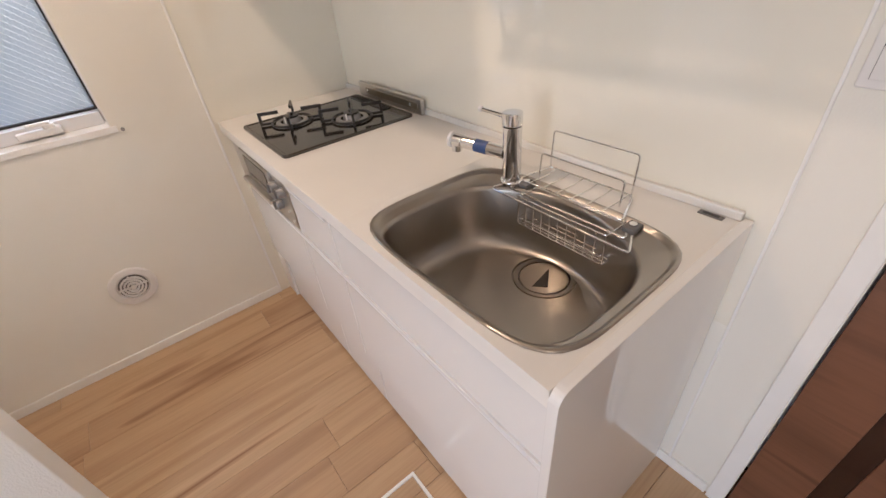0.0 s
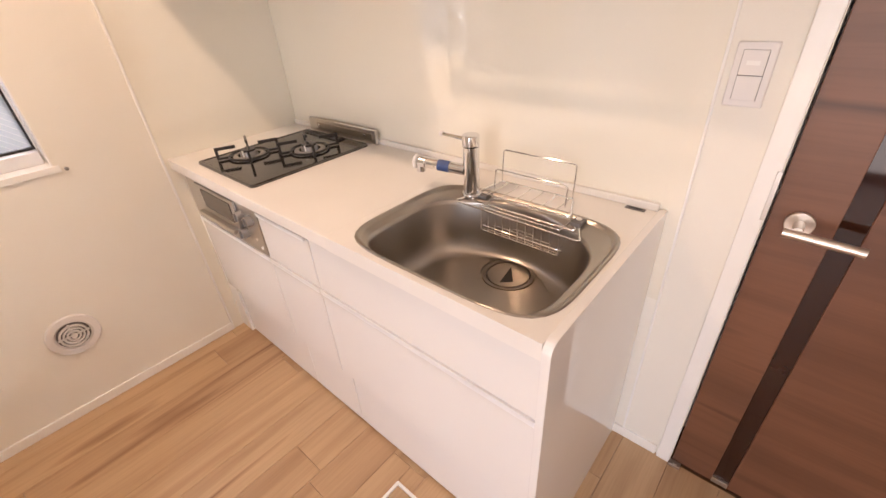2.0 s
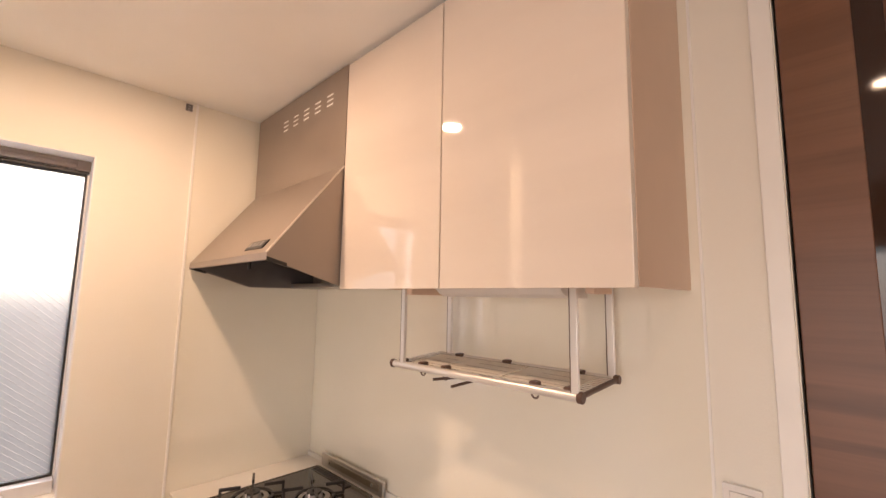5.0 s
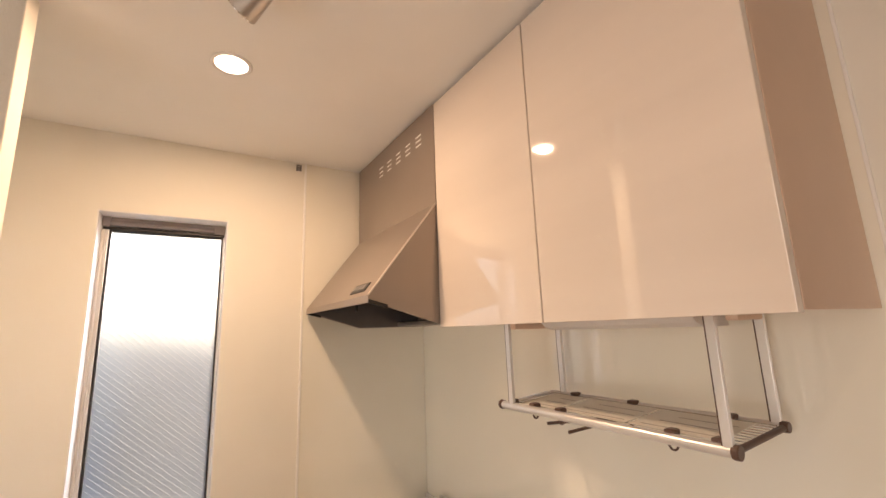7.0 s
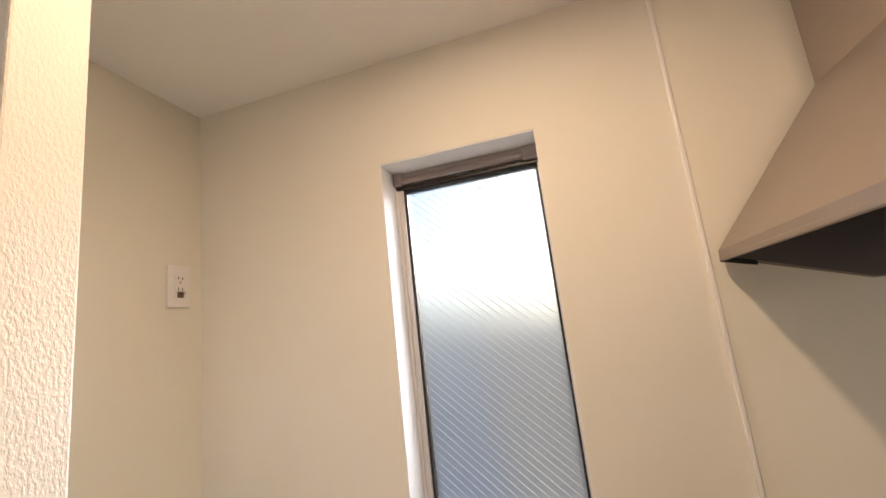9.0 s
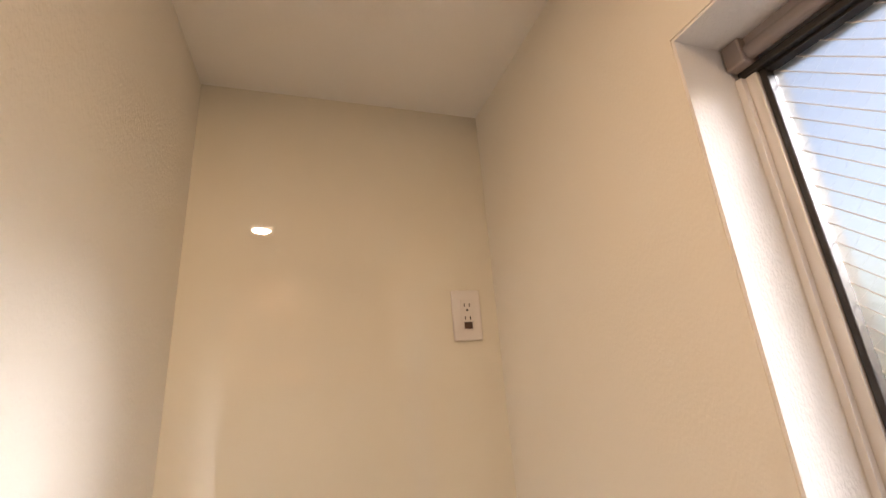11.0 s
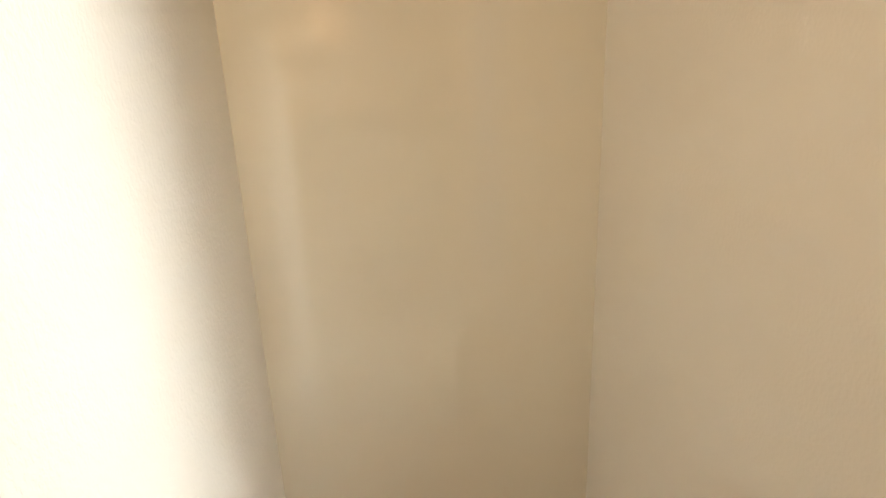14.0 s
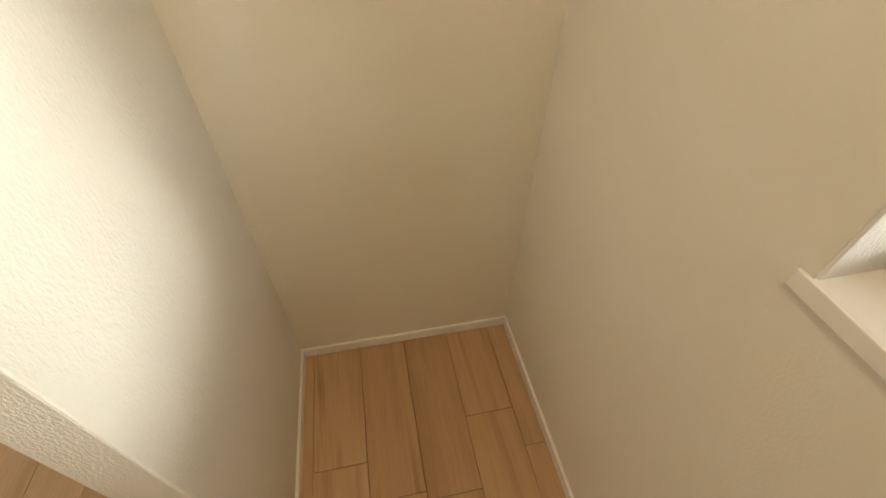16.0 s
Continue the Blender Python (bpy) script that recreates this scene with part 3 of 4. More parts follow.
def build_sink():
    s = thing("sink", "brushed stainless steel kitchen sink with rounded corners", "sink", (SX, SY, 0.66))
    n = 72
    R = lambda cx, cy, hx, hy, p, z, dx=0.0: squircle(cx, cy, hx, hy, p, z, n, dx)
    bx, by = -0.402, -1.343
    rings = [R(SX, SY, SHX, SHY, 5, TOP + 0.0005), R(SX, SY, SHX - 0.002, SHY - 0.002, 5, TOP + 0.003), R(SX, SY, SHX - 0.007, SHY - 0.007, 5, TOP + 0.003),
             R(SX, SY, SHX - 0.012, SHY - 0.012, 5, TOP - 0.004), R(SX, SY, SHX - 0.016, SHY - 0.016, 5, TOP - 0.007),
             R(bx, by, 0.160, 0.250, 4, TOP - 0.008, 0.085), R(bx, by, 0.157, 0.245, 4, TOP - 0.011, 0.085), R(bx, by, 0.154, 0.242, 4, TOP - 0.020, 0.085),
             R(bx, by, 0.148, 0.236, 4, 0.750, 0.085), R(bx, by, 0.144, 0.230, 3.8, 0.722, 0.084), R(bx, by, 0.138, 0.221, 3.6, 0.704, 0.085), R(bx, by, 0.128, 0.208, 3.4, 0.695, 0.089), R(bx, by, 0.116, 0.190, 3.2, 0.692, 0.094)]
    dx, dy = -0.245, -1.347
    ring = lambda r, z: [Vector((dx + r * math.cos(2 * math.pi * i / n), dy + r * math.sin(2 * math.pi * i / n), z)) for i in range(n)]
    rings += [ring(0.076, 0.6905), ring(0.0745, 0.686), ring(0.0725, 0.686), ring(0.071, 0.6895), ring(0.0605, 0.6880), ring(0.0595, 0.670)]
    part("basin", loft(rings, None, False, True), M_STEEL, s, angle=50)
    part("drain_gap", loft([ring(0.0594, 0.680), ring(0.0575, 0.680)]), M_BLACK, s, "dark gap round the drain cover")
    dr = rod((dx, dy, 0.675), (dx, dy, 0.6885), 0.0572, seg=48, bevel=0.002)
    cover = part("drain_cover", dr, M_STEEL, s, "round steel drain cover")
    wedge = [(dx + 0.84 * u + 0.54 * w, dy + 0.54 * u - 0.84 * w) for u, w in ((-0.038, -0.022), (0.036, 0.008), (-0.034, 0.013))]
    part("drain_slot", prism(wedge, "z", 0.6875, 0.6892, bevel=0.0005), M_BLACK, cover, "dark wedge-shaped opening")


build_sink()


def build_faucet():
    bx, by = -0.182, -1.179
    f = thing("faucet", "chrome single-lever kitchen faucet with blue tape on the spout", "faucet", (bx, by, TOP))
    part("base_flange", rod((bx, by, TOP - 0.007), (bx, by, TOP + 0.006), 0.028, seg=32, bevel=0.003), M_CHROME, f)
    part("column", rod((bx, by, TOP), (bx, by, 1.0), 0.0225, seg=32), M_CHROME, f)
    part("cap", rod((bx, by, 1.002), (bx, by, 1.032), 0.0235, seg=32, bevel=0.003), M_CHROME, f)
    lev = rod((bx, by + 0.015, 1.017), (bx - 0.008, by + 0.092, 1.022), 0.0055, seg=14, r2=0.0045)
    lv = part("lever", lev, M_CHROME, f)
    part("tip", rod((bx - 0.008, by + 0.090, 1.022), (bx - 0.0088, by + 0.100, 1.0225), 0.007, seg=14, bevel=0.002), M_PLASTIC, lv, "white lever tip")
    a, b2 = Vector((bx - 0.01, by + 0.015, 0.934)), Vector((bx - 0.045, by + 0.125, 0.944))
    sp = part("spout", rod(a, b2, 0.0155, seg=28, bevel=0.002), M_CHROME, f)
    part("tape", rod(a.lerp(b2, 0.38), a.lerp(b2, 0.68), 0.0159, seg=28), M_BLUE, sp, "blue protective tape")
    hd = rod(b2, b2 + Vector((-0.008, 0.025, 0.002)), 0.0165, seg=28, bevel=0.003)
    rod(b2 + Vector((-0.006, 0.016, 0.002)), b2 + Vector((-0.006, 0.018, -0.026)), 0.0135, hd, 24, bevel=0.002)
    part("spray_head", hd, M_CHROME, sp)
    part("head_cover", rod(b2 + Vector((-0.008, 0.026, 0.002)), b2 + Vector((-0.012, 0.036, 0.003)), 0.0205, seg=24, bevel=0.004), M_PLASTIC, sp, "white end cap")


build_faucet()


def build_dish_rack():
    d = thing("dish_rack", "chrome wire dish rack hung over the back of the sink", "dish rack", (-0.17, -1.34, 0.76))
    r = 0.0022
    # two upright loops
    part("plate_loop", tube(fillet([(-0.068, -1.205, 0.862), (-0.062, -1.205, 0.960), (-0.062, -1.428, 0.960), (-0.068, -1.428, 0.862)], 0.010), r, seg=10), M_CHROME, d)
    part("plate_loop", tube(fillet([(-0.118, -1.212, 0.858), (-0.112, -1.212, 0.920), (-0.112, -1.432, 0.920), (-0.118, -1.432, 0.858)], 0.010), r, seg=10), M_CHROME, d)
    rim = tube(fillet([(-0.066, -1.205, 0.866), (-0.066, -1.430, 0.866), (-0.168, -1.470, 0.866), (-0.168, -1.190, 0.866)], 0.012, closed=True), r, seg=10, closed=True)
    part("rim", rim, M_CHROME, d)
    fr = tube(fillet([(-0.160, -1.190, 0.864), (-0.235, -1.160, 0.856), (-0.235, -1.530, 0.850), (-0.160, -1.490, 0.860)], 0.014), r * 1.2, seg=10)
    tube(fillet([(-0.168, -1.200, 0.858), (-0.208, -1.195, 0.858), (-0.208, -1.505, 0.858), (-0.168, -1.480, 0.858)], 0.012), r, fr, 10)
    part("support_rail", fr, M_CHROME, d)
    bk = bmesh.new()
    ya, yb = -1.240, -1.472
    for z in (0.785, 0.800, 0.856):
        tube(fillet([(-0.160, ya, z), (-0.222, ya, z), (-0.222, yb, z), (-0.160, yb, z)], 0.008, closed=True), r * 0.7, bk, 8, True)
    for i in range(11):
        y = ya + (yb - ya) * i / 10
        tube(fillet([(-0.160, y, 0.862), (-0.160, y, 0.783), (-0.222, y, 0.783), (-0.222, y, 0.858)], 0.006), r * 0.65, bk, 6)
    for i in range(4):
        x = -0.168 - 0.014 * i
        rod((x, ya, 0.783), (x, yb, 0.783), r * 0.65, bk, 6)
    part("basket", bk, M_CHROME, d, "wire cutlery basket")
    pl2 = bmesh.new()
    for i in range(6):
        y = -1.225 - 0.039 * i
        tube(fillet([(-0.066, y, 0.866), (-0.10, y, 0.862), (-0.165, y, 0.866)], 0.01), r * 0.65, pl2, 6)
    part("floor_wires", pl2, M_CHROME, d)
    for y in (-1.215, -1.493):
        ft = part("bracket", box(-0.185, -0.150, y - 0.014, y + 0.014, TOP - 0.008, TOP + 0.004, 0.003), M_GREY, d, "grey bracket on the rim")
        part("screw", rod((-0.167, y, TOP + 0.003), (-0.167, y, TOP + 0.008), 0.008, seg=16, bevel=0.001), M_CHROME, ft)


build_dish_rack()


def build_cooktop():
    c = thing("cooktop", "dark glass two-burner gas cooktop set into the worktop", "cooktop", (-0.295, -0.372, TOP))
    x0, x1, ya, yb = -0.535, -0.053, -0.584, -0.174
    k = lambda d, rad, z: rrect(x0 + d, x1 - d, ya + d, yb - d, rad, z)
    part("frame", loft([k(0, 0.016, TOP + 0.0005), k(0, 0.016, TOP + 0.007), k(0.003, 0.014, TOP + 0.0105), k(0.011, 0.010, TOP + 0.0105), k(0.014, 0.008, TOP + 0.0085)]), M_GLASSTOP, c, "dark metal rim")
    part("glass_plate", loft([k(0.0135, 0.008, TOP + 0.001), k(0.0135, 0.008, TOP + 0.0088)], None, True, True), M_GLASSTOP, c, "dark reflective glass")
    ven = box(-0.098, -0.066, -0.452, -0.195, TOP + 0.008, TOP + 0.0125, 0.002)
    v = part("exhaust_grille", ven, M_IRON, c, "black exhaust grille")
    for i in range(12):
        y = -0.208 - i * 0.0212
        part("slat", box(-0.094, -0.070, y - 0.006, y + 0.002, TOP + 0.0125, TOP + 0.0145, 0.0008), M_BLACK, v)
    z = TOP + 0.0105
    for bx, by, k in ((-0.385, -0.285, 1.0), (-0.222, -0.440, 1.0)):
        skirt = loft([[Vector((bx + r * math.cos(2 * math.pi * i / 40), by + r * math.sin(2 * math.pi * i / 40), h)) for i in range(40)] for r, h in ((0.052, z - 0.002), (0.058, z + 0.002), (0.050, z + 0.005), (0.040, z + 0.004))])
        bp = part("drip_ring", skirt, M_KNOB, c, "grey metal drip ring")
        part("burner", rod((bx, by, z), (bx, by, z + 0.017), 0.033, seg=36, r2=0.029, bevel=0.002), M_KNOB, c, "grey metal burner base")
        cap = rod((bx, by, z + 0.017), (bx, by, z + 0.024), 0.027, seg=36, bevel=0.002)
        rod((bx, by, z + 0.02), (bx, by, z + 0.031), 0.008, cap, 16, bevel=0.001)
        part("burner_cap", cap, M_IRON, c, "black burner cap")
        rod0 = rod((bx - 0.030, by - 0.018, z + 0.004), (bx - 0.030, by - 0.018, z + 0.026), 0.003, seg=10)
        part("igniter", rod0, M_PLASTIC, c, "small ceramic igniter")
        g = tube([Vector((bx + 0.070 * math.cos(2 * math.pi * i / 48), by + 0.070 * math.sin(2 * math.pi * i / 48), z + 0.004)) for i in range(48)], 0.0042, None, 8, True)
        sup = part("pan_support", g, M_IRON, c, "black enamelled pan support")
        for i in range(4):
            own = box(0.064, 0.111, -0.0042, 0.0042, z + 0.001, z + 0.009, 0.001)
            box(0.101, 0.111, -0.0042, 0.0042, z + 0.006, z + 0.046, 0.0012, own)
            box(0.040, 0.111, -0.0042, 0.0042, z + 0.035, z + 0.046, 0.0012, own)
            own.transform(Matrix.Translation((bx, by, 0)) @ Matrix.Rotation(math.radians(90 * i + 66), 4, "Z"))
            part("arm", own, M_IRON, sup)


build_cooktop()

gd = thing("heat_guard", "stainless steel splash guard behind the cooktop", "guard", (-0.03, -0.39, TOP))
part("plate", box(-0.034, -0.018, -0.605, -0.165, TOP + 0.0005, TOP + 0.056, 0.003), M_STEEL2, gd)
part("recess", box(-0.0365, -0.0335, -0.585, -0.225, TOP + 0.018, TOP + 0.042, 0.001), M_STEEL, gd, "raised steel strip")
for y in (-0.245, -0.545):
    part("screw", rod((-0.034, y, TOP + 0.032), (-0.041, y, TOP + 0.032), 0.006, seg=16, bevel=0.001), M_CHROME, gd)


def build_grill():
    g = thing("grill_oven", "built-in stainless fish grill with knobs and dark glass window", "grill", (FX, -0.37, 0.65))
    part("fascia", box(FX - 0.002, FX + 0.2, -0.634, -0.098, 0.648, 0.818, 0.002), M_STEEL2, g)
    dr = part("grill_door", box(FX - 0.012, FX - 0.003, -0.500, -0.200, 0.668, 0.812, 0.003), M_STEEL2, g, "steel grill door")
    part("glass", box(FX - 0.0145, FX - 0.0115, -0.478, -0.255, 0.730, 0.802, 0.001), M_GLASSTOP, dr, "dark glass window")
    part("handle", box(FX - 0.032, FX - 0.012, -0.490, -0.215, 0.694, 0.712, 0.004), M_STEEL2, dr, "steel bar handle")
    for y, z in ((-0.530, 0.770), (-0.590, 0.770), (-0.530, 0.708)):
        k = part("knob", rod((FX - 0.002, y, z), (FX - 0.024, y, z), 0.019, seg=28, r2=0.016, bevel=0.002), M_KNOB, g, "round grey metal knob")
        part("grip", box(FX - 0.030, FX - 0.022, y - 0.004, y + 0.004, z - 0.014, z + 0.014, 0.001), M_GREY, k)
    part("button", rod((FX - 0.002, -0.592, 0.700), (FX - 0.006, -0.592, 0.700), 0.004, seg=14), M_PLASTIC, g)
    part("button", rod((FX - 0.002, -0.610, 0.672), (FX - 0.005, -0.610, 0.672), 0.006, seg=14), M_PLASTIC, g)


build_grill()

bd = thing("maker_plate", "small grey metal maker's plate on the worktop", "plate", (-0.03, -1.575, TOP))
part("plate", box(-0.036, -0.020, -1.602, -1.554, TOP + 0.0003, TOP + 0.002, 0.0006), M_GREY, bd)
part("mark", box(-0.032, -0.024, -1.594, -1.562, TOP + 0.002, TOP + 0.0026), M_BLACK, bd, "plain dark bar", False)

# ---- wall units ----
CAB_F, CAB_B, CAB_T = -0.351, 1.634, 2.392


def wall_unit(y0, y1, label):
    u = thing("wall_cabinet", label, "cabinet", (-0.18, (y0 + y1) / 2, CAB_B), "wall cabinets")
    xa, xb = CAB_F + 0.021, -0.006
    part("side_board", box(xa, xb, y1 + 0.001, y1 + 0.017, CAB_B + 0.004, CAB_T, 0.001), M_BODY, u)
    part("side_board", box(xa, xb, y0 - 0.017, y0 - 0.001, CAB_B + 0.004, CAB_T, 0.001), M_BODY, u)
    part("bottom_board", box(xa, xb, y1 + 0.017, y0 - 0.017, CAB_B + 0.018, CAB_B + 0.034), M_BODY, u)
    part("top_board", box(xa, xb, y1 + 0.017, y0 - 0.017, CAB_T - 0.016, CAB_T), M_BODY, u)
    part("back_board", box(-0.012, xb, y1 + 0.017, y0 - 0.017, CAB_B + 0.034, CAB_T - 0.016), M_BODY, u)
    part("door", box(CAB_F, CAB_F + 0.019, y1 + 0.0015, y0 - 0.0015, CAB_B, CAB_T - 0.004, 0.0015), M_UPPER, u, "high-gloss beige-white door")
    return u


wall_unit(-0.752, -1.196, "high-gloss beige-white wall cabinet next to the hood")
wall_unit(-1.197, -1.658, "high-gloss beige-white wall cabinet above the sink")


def build_hood():
    y0, y1 = -0.030, -0.750
    h = thing("range_hood", "champagne metallic sloping range hood above the cooktop", "range hood", (-0.3, -0.4, 1.64))
    xf, xb, zf, zb, zt = -0.586, -0.351, 1.716, 1.644, 2.036
    prof_o = [(xf, zf), (xf, zf + 0.016), (xb, zt), (xb, CAB_T), (-0.006, CAB_T), (-0.006, zb), (xb, zb)]
    for a, b2 in ((y0 - 0.004, y0), (y1, y1 + 0.004)):
        part("side_panel", prism(prof_o, "y", a, b2), M_HOOD, h, smooth=False)
    t = 0.004
    part("front_slope", prism([(xf, zf), (xf, zf + 0.016), (xb, zt), (xb + t, zt - 0.004), (xf + t, zf + 0.014), (xf + t, zf)], "y", y1 + 0.004, y0 - 0.004), M_HOOD, h, smooth=False)
    up = box(xb, xb + t, y1 + 0.004, y0 - 0.004, zt, CAB_T)
    upper = part("duct_cover", up, M_HOOD, h, smooth=False)
    # vent slits near the ceiling
    for i in range(5):
        for j in range(3):
            y = -0.30 - 0.085 * i
            z = 2.318 - 0.018 * j
            part("slit", box(xb - 0.0006, xb + 0.001, y - 0.020, y + 0.020, z - 0.003, z + 0.003), M_TRIM, upper, smooth=False)
    # cavity: slanted baffle, filter and inner walls
    part("inner_plate", prism([(xf + 0.03, zf + 0.03), (xb + 0.02, zt - 0.15), (xb + 0.024, zt - 0.155), (xf + 0.034, zf + 0.026)], "y", y1 + 0.006, y0 - 0.006), M_DARK, h, "dark inner lining", False)
    part("back_plate", prism([(xb + 0.02, zt - 0.15), (-0.05, zb + 0.06), (-0.05, zb + 0.065), (xb + 0.02, zt - 0.145)], "y", y1 + 0.006, y0 - 0.006), M_DARK, h, "dark inner lining", False)
    for ya, yb in ((y0 - 0.0065, y0 - 0.0045), (y1 + 0.0045, y1 + 0.0065)):
        part("side_lining", prism([(xf + 0.012, zf + 0.002), (xf + 0.03, zf + 0.03), (xb + 0.02, zt - 0.15), (-0.05, zb + 0.06), (-0.05, zb + 0.003), (xb, zb + 0.003)], "y", ya, yb), M_INNER, h, "grey inner lining", False)
    part("rear_tray", box(-0.16, -0.008, y1 + 0.005, y0 - 0.005, zb + 0.002, zb + 0.022, 0.002), M_STEEL2, h, "steel tray at the back")
    flt = part("filter", prism([(-0.42, zf + 0.012), (-0.17, zb + 0.03), (-0.17, zb + 0.045), (-0.42, zf + 0.027)], "y", y1 + 0.01, -0.42), M_BLACK, h, "black louvred grease filter", False)
    for i in range(15):
        y = -0.445 - 0.0195 * i
        part("louvre", prism([(-0.41, zf + 0.0085), (-0.18, zb + 0.028), (-0.18, zb + 0.032), (-0.41, zf + 0.0125)], "y", y - 0.005, y + 0.005), M_DARK, flt, smooth=False)
    part("rim_strip", box(xf - 0.001, xf + 0.010, y1 - 0.001, y0 + 0.001, zf - 0.006, zf + 0.003, 0.002), M_HOOD, h, "rounded front lip")
    for y in (y0 - 0.002, y1 + 0.002):
        part("side_lip", prism([(xf, zf - 0.007), (xf + 0.06, zf - 0.022), (xf + 0.06, zf - 0.012), (xf, zf + 0.004)], "y", y - 0.004, y + 0.004), M_BLACK, h, "black corner guard", False)
    part("lamp_stem", rod((-0.47, -0.33, zf + 0.10), (-0.47, -0.33, zf - 0.01), 0.006, seg=14), M_BLACK, h)
    # control strip on the slope
    sl = Vector((xb - xf, 0, zt - zf - 0.016)).normalized()
    nrm = Vector((-sl.z, 0, sl.x))
    o = Vector((xf, 0, zf + 0.016)) + sl * 0.020
    def plate(y_a, y_b, s0, s1, d):
        bm = bmesh.new()
        box(-0.5, 0.5, -0.5, 0.5, -0.5, 0.5, 0, bm)
        for v in bm.verts:
            v.co = o + sl * (s0 + (s1 - s0) * (v.co.x + 0.5)) + nrm * (d * (v.co.z + 0.5)) + Vector((0, y_a + (y_b - y_a) * (v.co.y + 0.5), 0))
        return bm
    ctl = part("control_strip", plate(-0.690, -0.560, 0.0, 0.034, 0.003), M_STRIP, h, "grey control strip", False)
    for i in range(4):
        part("key", plate(-0.675 + 0.027 * i, -0.657 + 0.027 * i, 0.008, 0.026, 0.0055), M_KNOB, ctl, "small push button", False)
    part("edge_bead", rod((xf, y1, zf + 0.016), (xb, y1, zt), 0.003, seg=12), M_NICKEL, h, "bright rounded edge")


build_hood()


def build_hanging_rack():
    r = thing("hanging_rack", "aluminium pull-down wire rack hanging under the wall cabinets", "rack", (-0.15, -1.19, 1.40))
    zf, zb = 1.412, 1.428
    fb = part("front_bar", rod((-0.237, -0.897, zf), (-0.237, -1.500, zf), 0.0105, seg=20), M_ALU, r)
    for y in (-0.896, -1.501):
        part("end_cap", rod((-0.237, y + 0.006, zf), (-0.237, y - 0.006, zf), 0.0125, seg=20, bevel=0.002), M_BROWN, fb, "brown plastic cap")
    part("back_bar", rod((-0.062, -0.915, zb), (-0.062, -1.505, zb), 0.008, seg=16), M_ALU, r)
    part("end_bar", rod((-0.237, -0.905, zf), (-0.062, -0.925, zb), 0.006, seg=12), M_ALU, r)
    part("end_bar", rod((-0.237, -1.497, zf), (-0.062, -1.506, zb), 0.006, seg=12), M_BROWN, r, "brown end bar")
    part("end_cap", rod((-0.062, -1.499, zb), (-0.062, -1.513, zb), 0.0105, seg=16, bevel=0.002), M_BROWN, r, "brown plastic cap")
    for i in range(11):
        k = (i + 1) / 12
        x, z = -0.237 + 0.175 * k, zf + 0.004 + (zb - zf) * k
        part("shelf_wire", rod((x, -0.90, z), (x, -1.498, z), 0.0016, seg=6), M_CHROME, r, "fine steel shelf wire")
    for y in (-1.08, -1.28):
        part("cross_wire", rod((-0.237, y, zf - 0.002), (-0.062, y - 0.005, zb - 0.002), 0.0024, seg=8), M_BROWN, r)
    for y in (-0.93, -1.015, -1.105, -1.385, -1.47):
        cl = part("clip", box(-0.238, -0.212, y - 0.010, y + 0.010, zf + 0.002, zf + 0.017, 0.004), M_BROWN, r, "brown plastic clip")
        if y in (-1.015, -1.105, -1.385):
            pts = [Vector((-0.225, y + 0.009 * math.cos(a), zf - 0.012 - 0.010 * math.sin(a))) for a in [math.pi * i / 10 for i in range(11)]]
            part("hook", tube([pts[0] + Vector((0, 0, 0.015))] + pts, 0.0022, seg=8), M_BROWN, cl, "brown hook")
    for y in (-1.02, -1.20, -1.42):
        part("clip", box(-0.085, -0.062, y - 0.010, y + 0.010, zb + 0.001, zb + 0.013, 0.003), M_BROWN, r)
    part("arm_rod", rod((-0.225, -1.055, zf - 0.028), (-0.12, -1.16, zf - 0.014), 0.004, seg=10), M_BROWN, r, "dark folded holder arm")
    part("arm_rod", rod((-0.235, -1.135, zf - 0.034), (-0.11, -1.175, zf - 0.016), 0.004, seg=10), M_BROWN, r, "dark folded holder arm")
    # flat uprights with a groove
    def post(y, x, z0, lean):
        bm = prism([(y - 0.008, z0), (y + 0.008, z0), (y + 0.008 + lean, CAB_B + 0.017), (y - 0.008 + lean, CAB_B + 0.017)], "x", x - 0.005, x + 0.005, bevel=0.001)
        p = part("upright", bm, M_ALU, r, "flat aluminium upright")
        g = prism([(y + 0.0085, z0), (y + 0.0105, z0), (y + 0.0105 + lean, CAB_B + 0.017), (y + 0.0085 + lean, CAB_B + 0.017)], "x", x - 0.004, x + 0.004)
        part("edge_strip", g, M_BROWN, p, "brown edge strip", False)
    post(-0.942, -0.240, zf + 0.006, 0.0)
    post(-1.491, -0.240, zf + 0.006, 0.0)
    post(-0.966, -0.062, zb + 0.006, 0.0)
    post(-1.494, -0.062, zb + 0.006, 0.0)
    cv = [(-0.235, CAB_B + 0.016), (-0.232, CAB_B + 0.004), (-0.215, CAB_B - 0.010), (-0.190, CAB_B - 0.018), (-0.10, CAB_B - 0.018), (-0.10, CAB_B + 0.016)]
    part("housing", prism(cv, "y", -1.455, -1.065), M_PLASTIC, r, "curved white spring housing")
    part("bracket", box(-0.24, -0.05, -0.975, -0.952, CAB_B - 0.014, CAB_B + 0.017, 0.002), M_BODY, r)
    part("bracket", box(-0.215, -0.12, -1.525, -1.503, CAB_B - 0.008, CAB_B + 0.017, 0.004), M_BODY, r)


build_hanging_rack()


